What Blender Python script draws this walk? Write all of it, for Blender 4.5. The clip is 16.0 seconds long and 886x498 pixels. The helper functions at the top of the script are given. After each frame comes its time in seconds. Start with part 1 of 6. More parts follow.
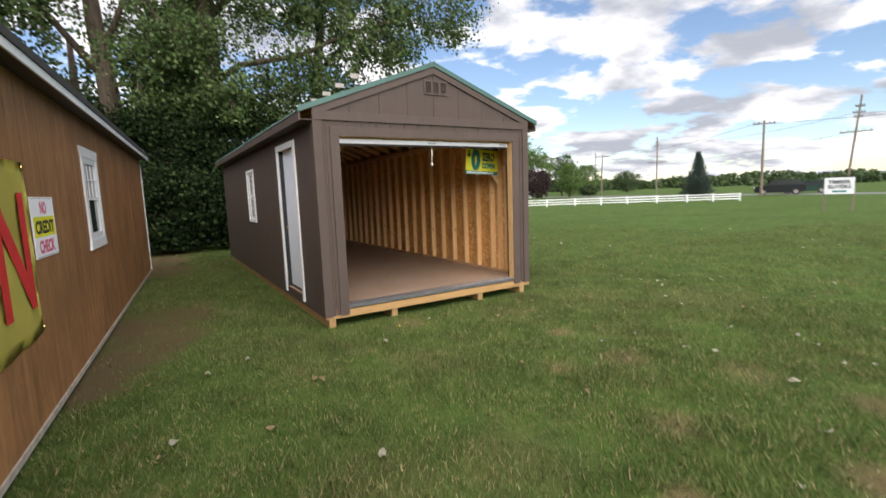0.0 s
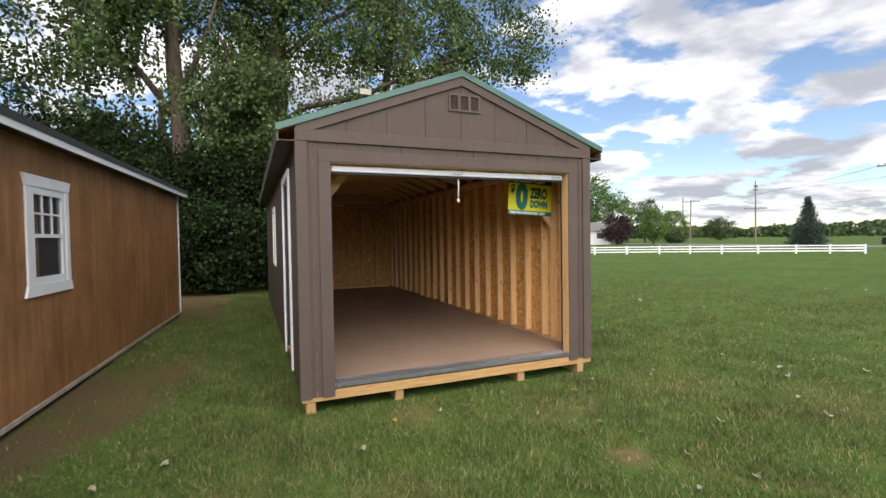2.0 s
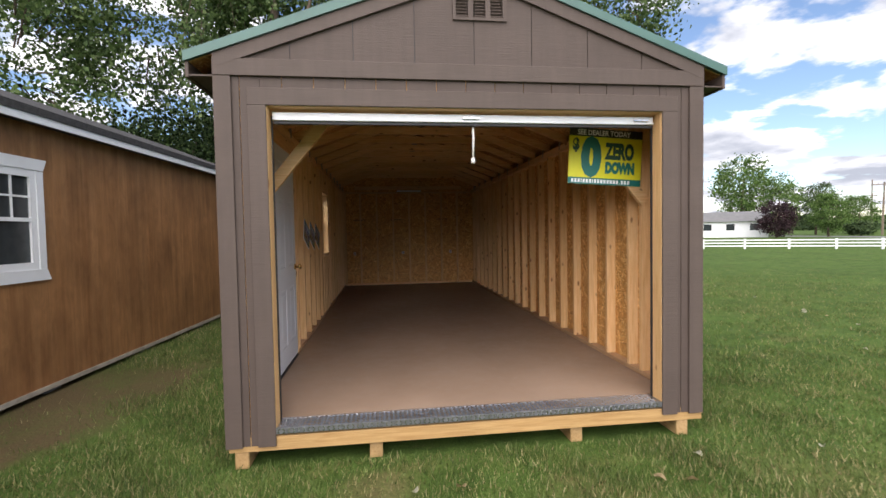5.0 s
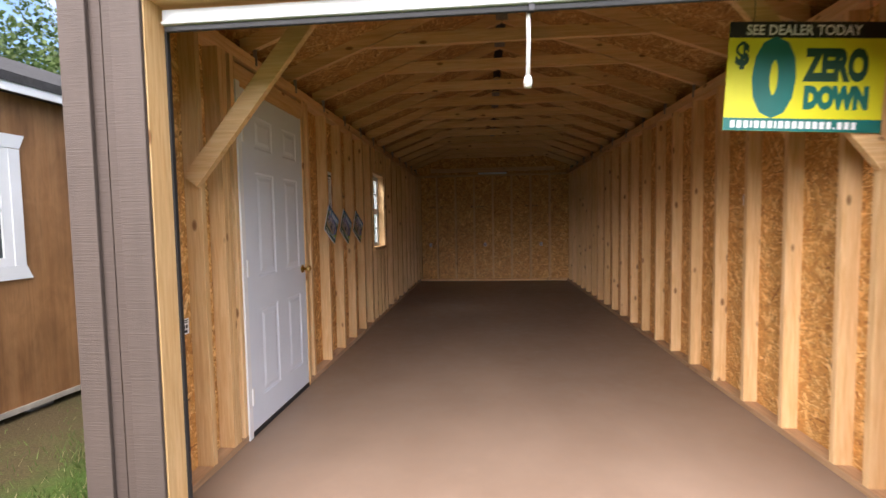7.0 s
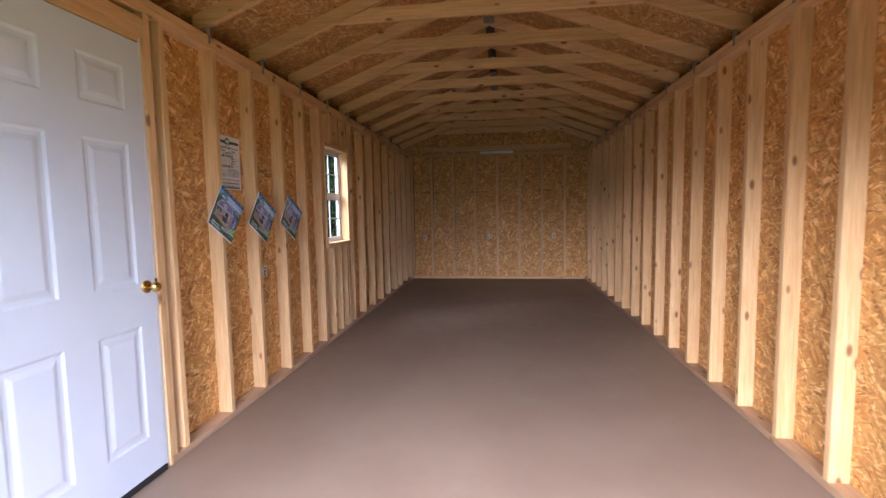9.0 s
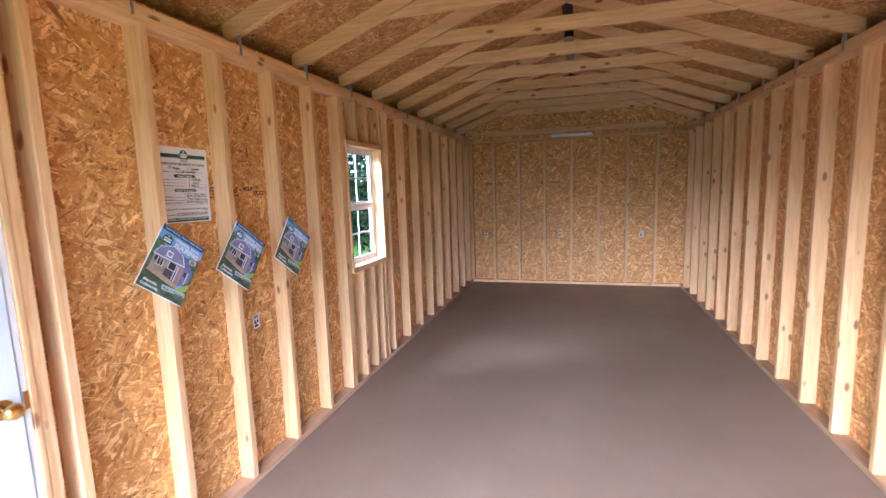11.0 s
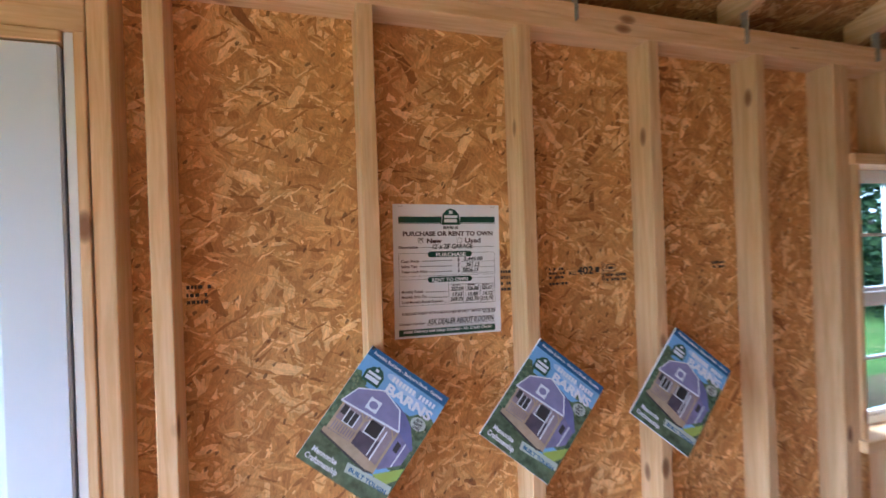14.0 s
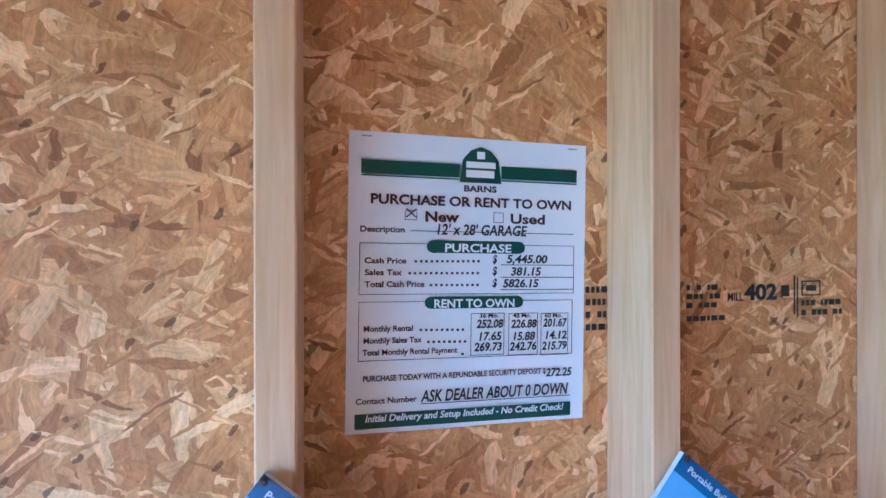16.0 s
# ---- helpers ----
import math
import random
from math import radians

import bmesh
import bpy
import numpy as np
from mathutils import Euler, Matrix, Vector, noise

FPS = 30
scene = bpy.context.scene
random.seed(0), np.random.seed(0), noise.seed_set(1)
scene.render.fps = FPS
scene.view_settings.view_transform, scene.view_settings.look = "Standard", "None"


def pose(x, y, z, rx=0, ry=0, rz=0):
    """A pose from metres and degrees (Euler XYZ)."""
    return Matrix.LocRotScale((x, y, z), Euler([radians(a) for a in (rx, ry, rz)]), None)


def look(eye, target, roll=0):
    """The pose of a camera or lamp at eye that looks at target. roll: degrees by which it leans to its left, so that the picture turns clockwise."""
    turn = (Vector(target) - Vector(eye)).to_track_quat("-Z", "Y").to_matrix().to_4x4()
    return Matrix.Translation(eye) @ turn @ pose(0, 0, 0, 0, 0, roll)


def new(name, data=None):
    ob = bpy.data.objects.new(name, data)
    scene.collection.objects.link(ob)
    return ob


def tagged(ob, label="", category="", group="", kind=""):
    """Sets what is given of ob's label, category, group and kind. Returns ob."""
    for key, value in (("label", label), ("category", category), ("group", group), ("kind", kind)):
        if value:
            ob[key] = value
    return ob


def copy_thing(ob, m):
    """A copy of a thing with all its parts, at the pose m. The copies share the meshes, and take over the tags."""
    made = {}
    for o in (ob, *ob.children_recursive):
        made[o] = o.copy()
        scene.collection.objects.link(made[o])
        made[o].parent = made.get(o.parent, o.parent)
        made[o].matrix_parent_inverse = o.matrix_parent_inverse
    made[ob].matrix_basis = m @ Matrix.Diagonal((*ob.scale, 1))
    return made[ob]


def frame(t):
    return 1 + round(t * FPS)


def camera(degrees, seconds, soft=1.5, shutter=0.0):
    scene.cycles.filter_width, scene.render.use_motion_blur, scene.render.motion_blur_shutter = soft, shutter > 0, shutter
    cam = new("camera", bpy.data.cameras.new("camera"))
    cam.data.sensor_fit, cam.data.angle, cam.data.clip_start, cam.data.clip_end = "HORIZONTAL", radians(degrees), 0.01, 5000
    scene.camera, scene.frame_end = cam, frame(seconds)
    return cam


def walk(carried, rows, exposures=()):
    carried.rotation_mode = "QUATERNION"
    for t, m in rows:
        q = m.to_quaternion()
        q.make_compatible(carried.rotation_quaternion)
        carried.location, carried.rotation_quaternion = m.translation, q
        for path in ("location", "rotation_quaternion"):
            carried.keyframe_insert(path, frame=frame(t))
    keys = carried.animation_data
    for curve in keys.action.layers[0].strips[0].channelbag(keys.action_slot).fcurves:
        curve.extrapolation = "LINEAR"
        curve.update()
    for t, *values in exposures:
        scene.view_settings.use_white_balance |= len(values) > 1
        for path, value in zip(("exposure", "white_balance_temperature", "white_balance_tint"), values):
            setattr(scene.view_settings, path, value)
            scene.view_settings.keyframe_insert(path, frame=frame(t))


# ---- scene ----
cam = camera(87.5, 16.0, shutter=0.4)
PATH = [
    (0, (-1.712, -5.6, 1.666), (-0.669, -3.911, 1.421), -2.1),
    (0.5, (-1.391, -5.384, 1.654), (-0.476, -3.61, 1.53), -1.6),
    (1, (-1.025, -5.106, 1.68), (-0.226, -3.276, 1.576), -0.9),
    (1.5, (-0.796, -4.743, 1.653), (-0.014, -2.904, 1.585), -0.7),
    (2, (-0.425, -4.494, 1.663), (0.344, -2.648, 1.611), -0.9),
    (2.5, (-0.11, -4.275, 1.663), (0.643, -2.424, 1.603), -1.0),
    (3, (0.091, -3.972, 1.64), (0.823, -2.112, 1.581), -1.1),
    (3.5, (0.301, -3.811, 1.621), (0.912, -1.908, 1.562), -1.4),
    (3.7, (0.429, -3.781, 1.609), (0.962, -1.854, 1.554), -1.3),
    (5.8, (1.255, -2.563, 1.528), (1.373, -0.57, 1.413), -1.3),
    (6, (1.3, -2.406, 1.523), (1.374, -0.412, 1.393), -1.4),
    (6.5, (1.373, -1.973, 1.562), (1.396, 0.023, 1.437), -1.5),
    (7, (1.52, -1.619, 1.558), (1.336, 0.369, 1.441), -1.0),
    (7.5, (1.571, -1.23, 1.548), (1.305, 0.748, 1.415), -0.3),
    (8, (1.574, -0.826, 1.553), (1.31, 1.151, 1.404), -0.3),
    (8.5, (1.736, -0.456, 1.552), (1.47, 1.52, 1.393), -0.5),
    (9, (1.81, -0.156, 1.56), (1.546, 1.819, 1.39), -1.0),
    (9.5, (1.752, 0.25, 1.665), (1.364, 2.201, 1.451), -2.1),
    (9.7, (1.75, 0.347, 1.722), (1.364, 2.293, 1.467), -3.0),
    (11.8, (1.787, 1.333, 1.848), (1.157, 3.213, 1.586), -1.0),
    (12, (1.781, 1.432, 1.846), (1.155, 3.313, 1.583), -1.2),
    (12.5, (1.692, 1.659, 1.825), (0.877, 3.466, 1.561), -1.5),
    (13, (1.485, 1.864, 1.853), (0.203, 3.383, 1.629), -3.5),
    (13.5, (1.317, 2.063, 1.921), (-0.398, 3.085, 1.809), -3.5),
    (14, (1.174, 2.312, 1.947), (-0.73, 2.925, 1.946), -2.0),
    (14.5, (0.952, 2.451, 1.948), (-1.002, 2.876, 1.945), -1.5),
    (15, (0.676, 2.506, 1.936), (-1.276, 2.941, 1.977), -1.0),
    (15.5, (0.578, 2.544, 1.933), (-1.372, 2.985, 1.952), -0.2),
    (16, (0.548, 2.543, 1.931), (-1.404, 2.982, 1.929), -0.1),
]
walk(cam, [(t, look(eye, target, roll)) for t, eye, target, roll in PATH], [
    (0.0, 0.92, 6800, 14), (3.5, 0.96, 6800, 14), (6.0, 1.38, 6600, 17), (7.0, 1.98, 6600, 18), (8.0, 2.88, 6300, 18), (9.0, 3.15, 5500, 19),
    (9.7, 3.45, 5400, 19), (12.0, 4.62, 4300, 12), (12.6, 4.62, 3950, 9), (13.5, 4.08, 4150, 8), (14.0, 4.02, 4600, 12), (14.5, 4.40, 4450, 14), (15.2, 4.45, 4000, 11), (16.0, 4.52, 3450, 6)])

# ---------------------------------------------------------------- world, sun
SUN_EL, SUN_AZ = 44.0, 194.0
world = bpy.data.worlds.new("sky_world")
scene.world = world
world.use_nodes = True
wt = world.node_tree
wt.nodes.clear()


def wn(kind, **props):
    n = wt.nodes.new(kind)
    for k, v in props.items():
        if k == "op":
            n.operation = v
    return n


def wmath(op, a, b=None):
    n = wn("ShaderNodeMath", op=op)
    for i, v in enumerate((a, b)):
        if v is None:
            continue
        if isinstance(v, (int, float)):
            n.inputs[i].default_value = v
        else:
            wt.links.new(v, n.inputs[i])
    return n.outputs[0]


sky = wt.nodes.new("ShaderNodeTexSky")
sky.sky_type = "NISHITA"
sky.sun_disc = False
sky.sun_elevation = radians(SUN_EL)
sky.sun_rotation = radians(SUN_AZ)
sky.air_density, sky.dust_density, sky.ozone_density = 1.0, 0.15, 3.0
coord = wt.nodes.new("ShaderNodeTexCoord")
sep = wt.nodes.new("ShaderNodeSeparateXYZ")
wt.links.new(coord.outputs["Generated"], sep.inputs[0])
up = wmath("MAXIMUM", sep.outputs[2], 0.0)
den = wmath("ADD", up, 0.16)
comb = wt.nodes.new("ShaderNodeCombineXYZ")
wt.links.new(wmath("DIVIDE", sep.outputs[0], den), comb.inputs[0])
wt.links.new(wmath("DIVIDE", sep.outputs[1], den), comb.inputs[1])
comb.inputs[2].default_value = 3.7


def wnoise(scale, detail, rough, off):
    m = wt.nodes.new("ShaderNodeMapping")
    m.inputs["Location"].default_value = off
    wt.links.new(comb.outputs[0], m.inputs[0])
    n = wt.nodes.new("ShaderNodeTexNoise")
    n.inputs["Scale"].default_value, n.inputs["Detail"].default_value, n.inputs["Roughness"].default_value = scale, detail, rough
    n.inputs["Distortion"].default_value = 0.15
    wt.links.new(m.outputs[0], n.inputs["Vector"])
    return n.outputs["Fac"]


def wramp(value, stops):
    r = wt.nodes.new("ShaderNodeValToRGB")
    r.color_ramp.interpolation = "EASE"
    while len(r.color_ramp.elements) < len(stops):
        r.color_ramp.elements.new(0.5)
    for e, (p, c) in zip(r.color_ramp.elements, stops):
        e.position, e.color = p, c if isinstance(c, tuple) else (c, c, c, 1)
    wt.links.new(value, r.inputs[0])
    return r.outputs["Color"]


cover = wramp(wnoise(1.9, 12, 0.55, (2.3, 5.1, 0)), [(0.445, 0.0), (0.53, 1.0)])
shade = wramp(wnoise(1.5, 8, 0.55, (9.3, 1.7, 2.0)), [(0.40, (0.72, 0.74, 0.77, 1)), (0.66, (0.27, 0.30, 0.35, 1))])
blue = wt.nodes.new("ShaderNodeMix")
blue.data_type, blue.blend_type = "RGBA", "MULTIPLY"
blue.inputs["Factor"].default_value = 1.0
wt.links.new(sky.outputs[0], blue.inputs["A"])
SKY_STRENGTH = 0.09
blue.inputs["B"].default_value = (SKY_STRENGTH, SKY_STRENGTH, SKY_STRENGTH, 1)
mixsky = wt.nodes.new("ShaderNodeMix")
mixsky.data_type = "RGBA"
wt.links.new(cover, mixsky.inputs["Factor"])
wt.links.new(blue.outputs["Result"], mixsky.inputs["A"])
wt.links.new(shade, mixsky.inputs["B"])
bg = wt.nodes.new("ShaderNodeBackground")
bg.inputs["Strength"].default_value = 1.0
wt.links.new(mixsky.outputs["Result"], bg.inputs["Color"])
wout = wt.nodes.new("ShaderNodeOutputWorld")
wt.links.new(bg.outputs[0], wout.inputs[0])

sun = new("sun", bpy.data.lights.new("sun", "SUN"))
sun.data.energy, sun.data.angle, sun.data.color = 2.8, radians(80), (1.0, 0.965, 0.91)
d = Vector((math.sin(radians(SUN_AZ)) * math.cos(radians(SUN_EL)), math.cos(radians(SUN_AZ)) * math.cos(radians(SUN_EL)), math.sin(radians(SUN_EL))))
sun.matrix_world = look(d * 60, (0, 0, 0))


# ---------------------------------------------------------------- materials
class Nodes:
    """A small builder for node materials."""

    def __init__(self, name):
        self.m = bpy.data.materials.new(name)
        self.m.use_nodes = True
        self.t = self.m.node_tree
        self.bsdf = self.t.nodes["Principled BSDF"]

    def node(self, kind):
        return self.t.nodes.new(kind)

    def put(self, value, socket):
        if isinstance(value, bpy.types.NodeSocket):
            self.t.links.new(value, socket)
        elif isinstance(value, tuple) and len(value) == 3 and socket.type == "RGBA":
            socket.default_value = (*value, 1)
        else:
            socket.default_value = value

    def coords(self, kind="Object"):
        return self.node("ShaderNodeTexCoord").outputs[kind]

    def mapping(self, v, scale=(1, 1, 1), rot=(0, 0, 0), loc=(0, 0, 0), kind="POINT"):
        n = self.node("ShaderNodeMapping")
        n.vector_type = kind
        self.put(v, n.inputs[0])
        n.inputs["Location"].default_value, n.inputs["Rotation"].default_value, n.inputs["Scale"].default_value = loc, rot, scale
        return n.outputs[0]

    def swizzle(self, v, axes):
        s, c = self.node("ShaderNodeSeparateXYZ"), self.node("ShaderNodeCombineXYZ")
        self.put(v, s.inputs[0])
        for i, a in enumerate(axes):
            self.put(s.outputs["xyz".index(a)], c.inputs[i])
        return c.outputs[0]

    def noise(self, v, scale, detail=4, rough=0.55, distortion=0.0):
        n = self.node("ShaderNodeTexNoise")
        self.put(v, n.inputs["Vector"])
        n.inputs["Scale"].default_value, n.inputs["Detail"].default_value = scale, detail
        n.inputs["Roughness"].default_value, n.inputs["Distortion"].default_value = rough, distortion
        return n.outputs["Fac"]

    def voronoi(self, v, scale=1.0, dims="3D", feature="F1", random_=1.0):
        n = self.node("ShaderNodeTexVoronoi")
        n.voronoi_dimensions, n.feature = dims, feature
        self.put(v, n.inputs["Vector"])
        n.inputs["Scale"].default_value, n.inputs["Randomness"].default_value = scale, random_
        return n

    def ramp(self, v, stops, interp="LINEAR"):
        r = self.node("ShaderNodeValToRGB")
        r.color_ramp.interpolation = interp
        while len(r.color_ramp.elements) < len(stops):
            r.color_ramp.elements.new(0.5)
        for e, (p, c) in zip(r.color_ramp.elements, stops):
            e.position, e.color = p, (*c, 1) if isinstance(c, tuple) else (c, c, c, 1)
        self.put(v, r.inputs[0])
        return r.outputs["Color"]

    def mix(self, f, a, b, blend="MIX"):
        n = self.node("ShaderNodeMix")
        n.data_type, n.blend_type = "RGBA", blend
        self.put(f, n.inputs["Factor"])
        self.put(a, n.inputs["A"])
        self.put(b, n.inputs["B"])
        return n.outputs["Result"]

    def math(self, op, a, b=0.0):
        n = self.node("ShaderNodeMath")
        n.operation = op
        self.put(a, n.inputs[0])
        self.put(b, n.inputs[1])
        return n.outputs[0]

    def random(self):
        return self.node("ShaderNodeObjectInfo").outputs["Random"]

    def bump(self, h, strength=0.2, dist=0.005):
        n = self.node("ShaderNodeBump")
        n.inputs["Strength"].default_value, n.inputs["Distance"].default_value = strength, dist
        self.put(h, n.inputs["Height"])
        self.put(n.outputs[0], self.bsdf.inputs["Normal"])

    def done(self, color, rough=0.6, metal=0.0, spec=None):
        self.put(color, self.bsdf.inputs["Base Color"])
        self.put(rough, self.bsdf.inputs["Roughness"])
        self.put(metal, self.bsdf.inputs["Metallic"])
        if spec is not None:
            self.bsdf.inputs["Specular IOR Level"].default_value = spec
        return self.m


def plain(name, color, rough=0.5, metal=0.0, vary=0.12, scale=9.0, bump=0.05, spec=None):
    """A painted or moulded surface with slight blotches and a fine relief."""
    n = Nodes(name)
    v = n.coords()
    a = n.noise(v, scale, 5)
    dark = tuple(c * (1 - vary) for c in color)
    light = tuple(min(1, c * (1 + vary * 0.6)) for c in color)
    n.bump(n.noise(v, scale * 14, 3), bump, 0.003)
    return n.done(n.ramp(a, [(0.3, dark), (0.7, light)]), rough, metal, spec)


def osb(name, axes, bright=1.0):
    """Oriented strand board: layers of flakes lying at several angles, pale to brown."""
    n = Nodes(name)
    v = n.swizzle(n.coords(), axes)
    v2 = n.node("ShaderNodeVectorMath")
    v2.operation = "ADD"
    w = n.node("ShaderNodeTexNoise")
    w.inputs["Scale"].default_value = 9.0
    n.put(v, w.inputs["Vector"])
    sc = n.node("ShaderNodeVectorMath")
    sc.operation = "SCALE"
    sc.inputs["Scale"].default_value = 0.03
    n.put(w.outputs["Color"], sc.inputs[0])
    n.put(v, v2.inputs[0])
    n.put(sc.outputs[0], v2.inputs[1])
    w2 = n.node("ShaderNodeTexNoise")
    w2.inputs["Scale"].default_value, w2.inputs["Detail"].default_value = 75.0, 3.0
    n.put(v, w2.inputs["Vector"])
    sc2, v3 = n.node("ShaderNodeVectorMath"), n.node("ShaderNodeVectorMath")
    sc2.operation, v3.operation = "SCALE", "ADD"
    sc2.inputs["Scale"].default_value = 0.009
    n.put(w2.outputs["Color"], sc2.inputs[0])
    n.put(v2.outputs[0], v3.inputs[0])
    n.put(sc2.outputs[0], v3.inputs[1])
    v = v3.outputs[0]

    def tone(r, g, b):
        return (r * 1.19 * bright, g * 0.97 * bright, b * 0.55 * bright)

    base = n.ramp(n.noise(v, 38, 7, 0.75), [(0.3, tone(0.37, 0.195, 0.08)), (0.5, tone(0.49, 0.28, 0.122)), (0.7, tone(0.57, 0.35, 0.165))])
    height = None
    for i, (a, long_, wide, share) in enumerate(((0.2, 0.060, 0.012, 0.55), (1.25, 0.080, 0.016, 0.58), (2.3, 0.052, 0.009, 0.58), (0.75, 0.096, 0.020, 0.64), (1.8, 0.070, 0.012, 0.64), (2.85, 0.105, 0.024, 0.72), (0.45, 0.086, 0.022, 0.74), (1.5, 0.066, 0.016, 0.76), (2.3, 0.125, 0.030, 0.82), (0.0, 0.075, 0.013, 0.82), (1.05, 0.095, 0.024, 0.86), (2.7, 0.045, 0.006, 0.88), (0.6, 0.050, 0.006, 0.90))):
        m = n.mapping(v, (long_ * 0.92, wide * 0.84, 1), (0, 0, a), (i * 7.3, i * 3.1, 0), "TEXTURE")
        vo = n.voronoi(m, 1.0, "2D", random_=0.85)
        vo.distance = "CHEBYCHEV"
        s = n.node("ShaderNodeSeparateColor")
        n.put(vo.outputs["Color"], s.inputs[0])
        col = n.ramp(s.outputs[0], [(0.0, tone(0.27, 0.130, 0.050)), (0.07, tone(0.44, 0.245, 0.105)), (0.50, tone(0.54, 0.33, 0.155)), (0.78, tone(0.66, 0.455, 0.265)), (1.0, tone(0.84, 0.69, 0.53))])
        streak = n.noise(n.mapping(v, (0.06, 0.0035, 1), (0, 0, a), (0, 0, 0), "TEXTURE"), 1.0, 4, 0.6)
        col = n.mix(0.7, col, n.ramp(streak, [(0.3, 0.72), (0.7, 1.26)]), "MULTIPLY")
        mask = n.math("GREATER_THAN", s.outputs[1], share)
        base = n.mix(mask, base, col)
        h = n.math("MULTIPLY", mask, s.outputs[0])
        height = h if height is None else n.math("MAXIMUM", height, h)
    specks = n.voronoi(n.mapping(v, (0.030, 0.014, 1), (0, 0, 0.9), (0, 0, 0), "TEXTURE"), 1.0, "2D")
    s = n.node("ShaderNodeSeparateColor")
    n.put(specks.outputs["Color"], s.inputs[0])
    base = n.mix(0.6, base, n.ramp(n.noise(n.mapping(v, (1, 0.35, 1), (0, 0, 0.8)), 190, 5, 0.7), [(0.34, 0.66), (0.5, 1.0), (0.68, 1.25)]), "MULTIPLY")
    base = n.mix(0.5, base, n.ramp(n.noise(v, 16, 5, 0.7), [(0.34, 0.72), (0.66, 1.18)]), "MULTIPLY")
    dark = n.math("MULTIPLY", n.math("GREATER_THAN", s.outputs[2], 0.94), n.math("LESS_THAN", n.math("ADD", specks.outputs["Distance"], n.math("MULTIPLY", n.noise(v, 160, 3), 0.25)), 0.36))
    base = n.mix(n.math("MULTIPLY", dark, 0.75), base, tone(0.10, 0.045, 0.02))
    base = n.mix(0.5, base, n.ramp(n.noise(v, 1.7, 3), [(0.3, 0.80), (0.7, 1.1)]), "MULTIPLY")
    n.bump(height, 0.6, 0.002)
    return n.done(base, 0.62)


def lumber(name, axis, pale=(0.81, 0.555, 0.295), deep=(0.67, 0.40, 0.17), knot=True, rough=0.6):
    """Sawn softwood with the grain along an axis, knots, and a tone of its own for each board."""
    n = Nodes(name)
    v = n.coords()
    off = n.node("ShaderNodeVectorMath")
    off.operation = "ADD"
    n.put(v, off.inputs[0])
    rnd = n.random()
    c = n.node("ShaderNodeCombineXYZ")
    for i in range(3):
        n.put(n.math("MULTIPLY", rnd, 13.0 + 7 * i), c.inputs[i])
    n.put(c.outputs[0], off.inputs[1])
    v = off.outputs[0]
    stretch = {"x": (0.06, 1, 1), "y": (1, 0.06, 1), "z": (1, 1, 0.06)}[axis]
    g = n.noise(n.mapping(v, stretch), 70, 6, 0.6, 0.6)
    broad = n.noise(n.mapping(v, stretch), 14, 3, 0.5, 1.2)
    col = n.ramp(g, [(0.32, deep), (0.62, pale)])
    col = n.mix(0.4, col, n.ramp(broad, [(0.3, 0.74), (0.7, 1.12)]), "MULTIPLY")
    col = n.mix(1.0, col, n.ramp(rnd, [(0.0, (0.86, 0.81, 0.72)), (1.0, (1.05, 1.04, 1.03))]), "MULTIPLY")
    if knot:
        kst = {"x": (0.45, 1, 1), "y": (1, 0.45, 1), "z": (1, 1, 0.45)}[axis]
        k = n.voronoi(n.mapping(v, kst), 8.6)
        col = n.mix(n.ramp(k.outputs["Distance"], [(0.06, 0.95), (0.10, 0.7), (0.14, 0.0)]), col, (0.23, 0.095, 0.03))
    n.bump(g, 0.15, 0.0015)
    return n.done(col, rough)


M_osb_x = osb("strand_board_side", "yzx")
M_osb_y = osb("strand_board_end", "xzy")
# same board as the walls, toned down to 0.74 for shade under the roof
M_osb_roof_shaded = osb("strand_board_roof_shaded", "yxz", 0.74)
M_stud_z = lumber("pine_upright", "z")
M_stud_y = lumber("pine_lengthwise", "y")
M_stud_x = lumber("pine_crosswise", "x")
M_plate = lumber("floor_plate_timber", "y", (0.56, 0.37, 0.23), (0.42, 0.26, 0.15))
M_treated = lumber("treated_timber", "x", (0.52, 0.34, 0.15), (0.38, 0.22, 0.085))
M_treated_y = lumber("treated_runner", "y", (0.46, 0.31, 0.15), (0.33, 0.20, 0.09))


def siding_paint(name, color, axis_scale=(6, 6, 150)):
    """Painted engineered siding with a fine sawn relief running across it."""
    n = Nodes(name)
    v = n.coords()
    a = n.noise(v, 3.0, 5, 0.6)
    fine = n.noise(n.mapping(v, axis_scale), 1.0, 4, 0.6)
    streaks = n.noise(n.mapping(v, (22, 22, 0.8)), 1.0, 3)
    col = n.ramp(a, [(0.3, tuple(c * 0.9 for c in color)), (0.7, tuple(c * 1.07 for c in color))])
    col = n.mix(0.35, col, n.ramp(streaks, [(0.3, 0.82), (0.7, 1.12)]), "MULTIPLY")
    col = n.mix(0.25, col, n.ramp(fine, [(0.35, 0.75), (0.65, 1.15)]), "MULTIPLY")
    n.bump(fine, 0.9, 0.003)
    return n.done(col, 0.62, spec=0.3)


M_brown = siding_paint("brown_siding_paint", (0.086, 0.063, 0.053))
M_brown_trim = siding_paint("brown_trim_paint", (0.094, 0.070, 0.059), (4, 4, 190))


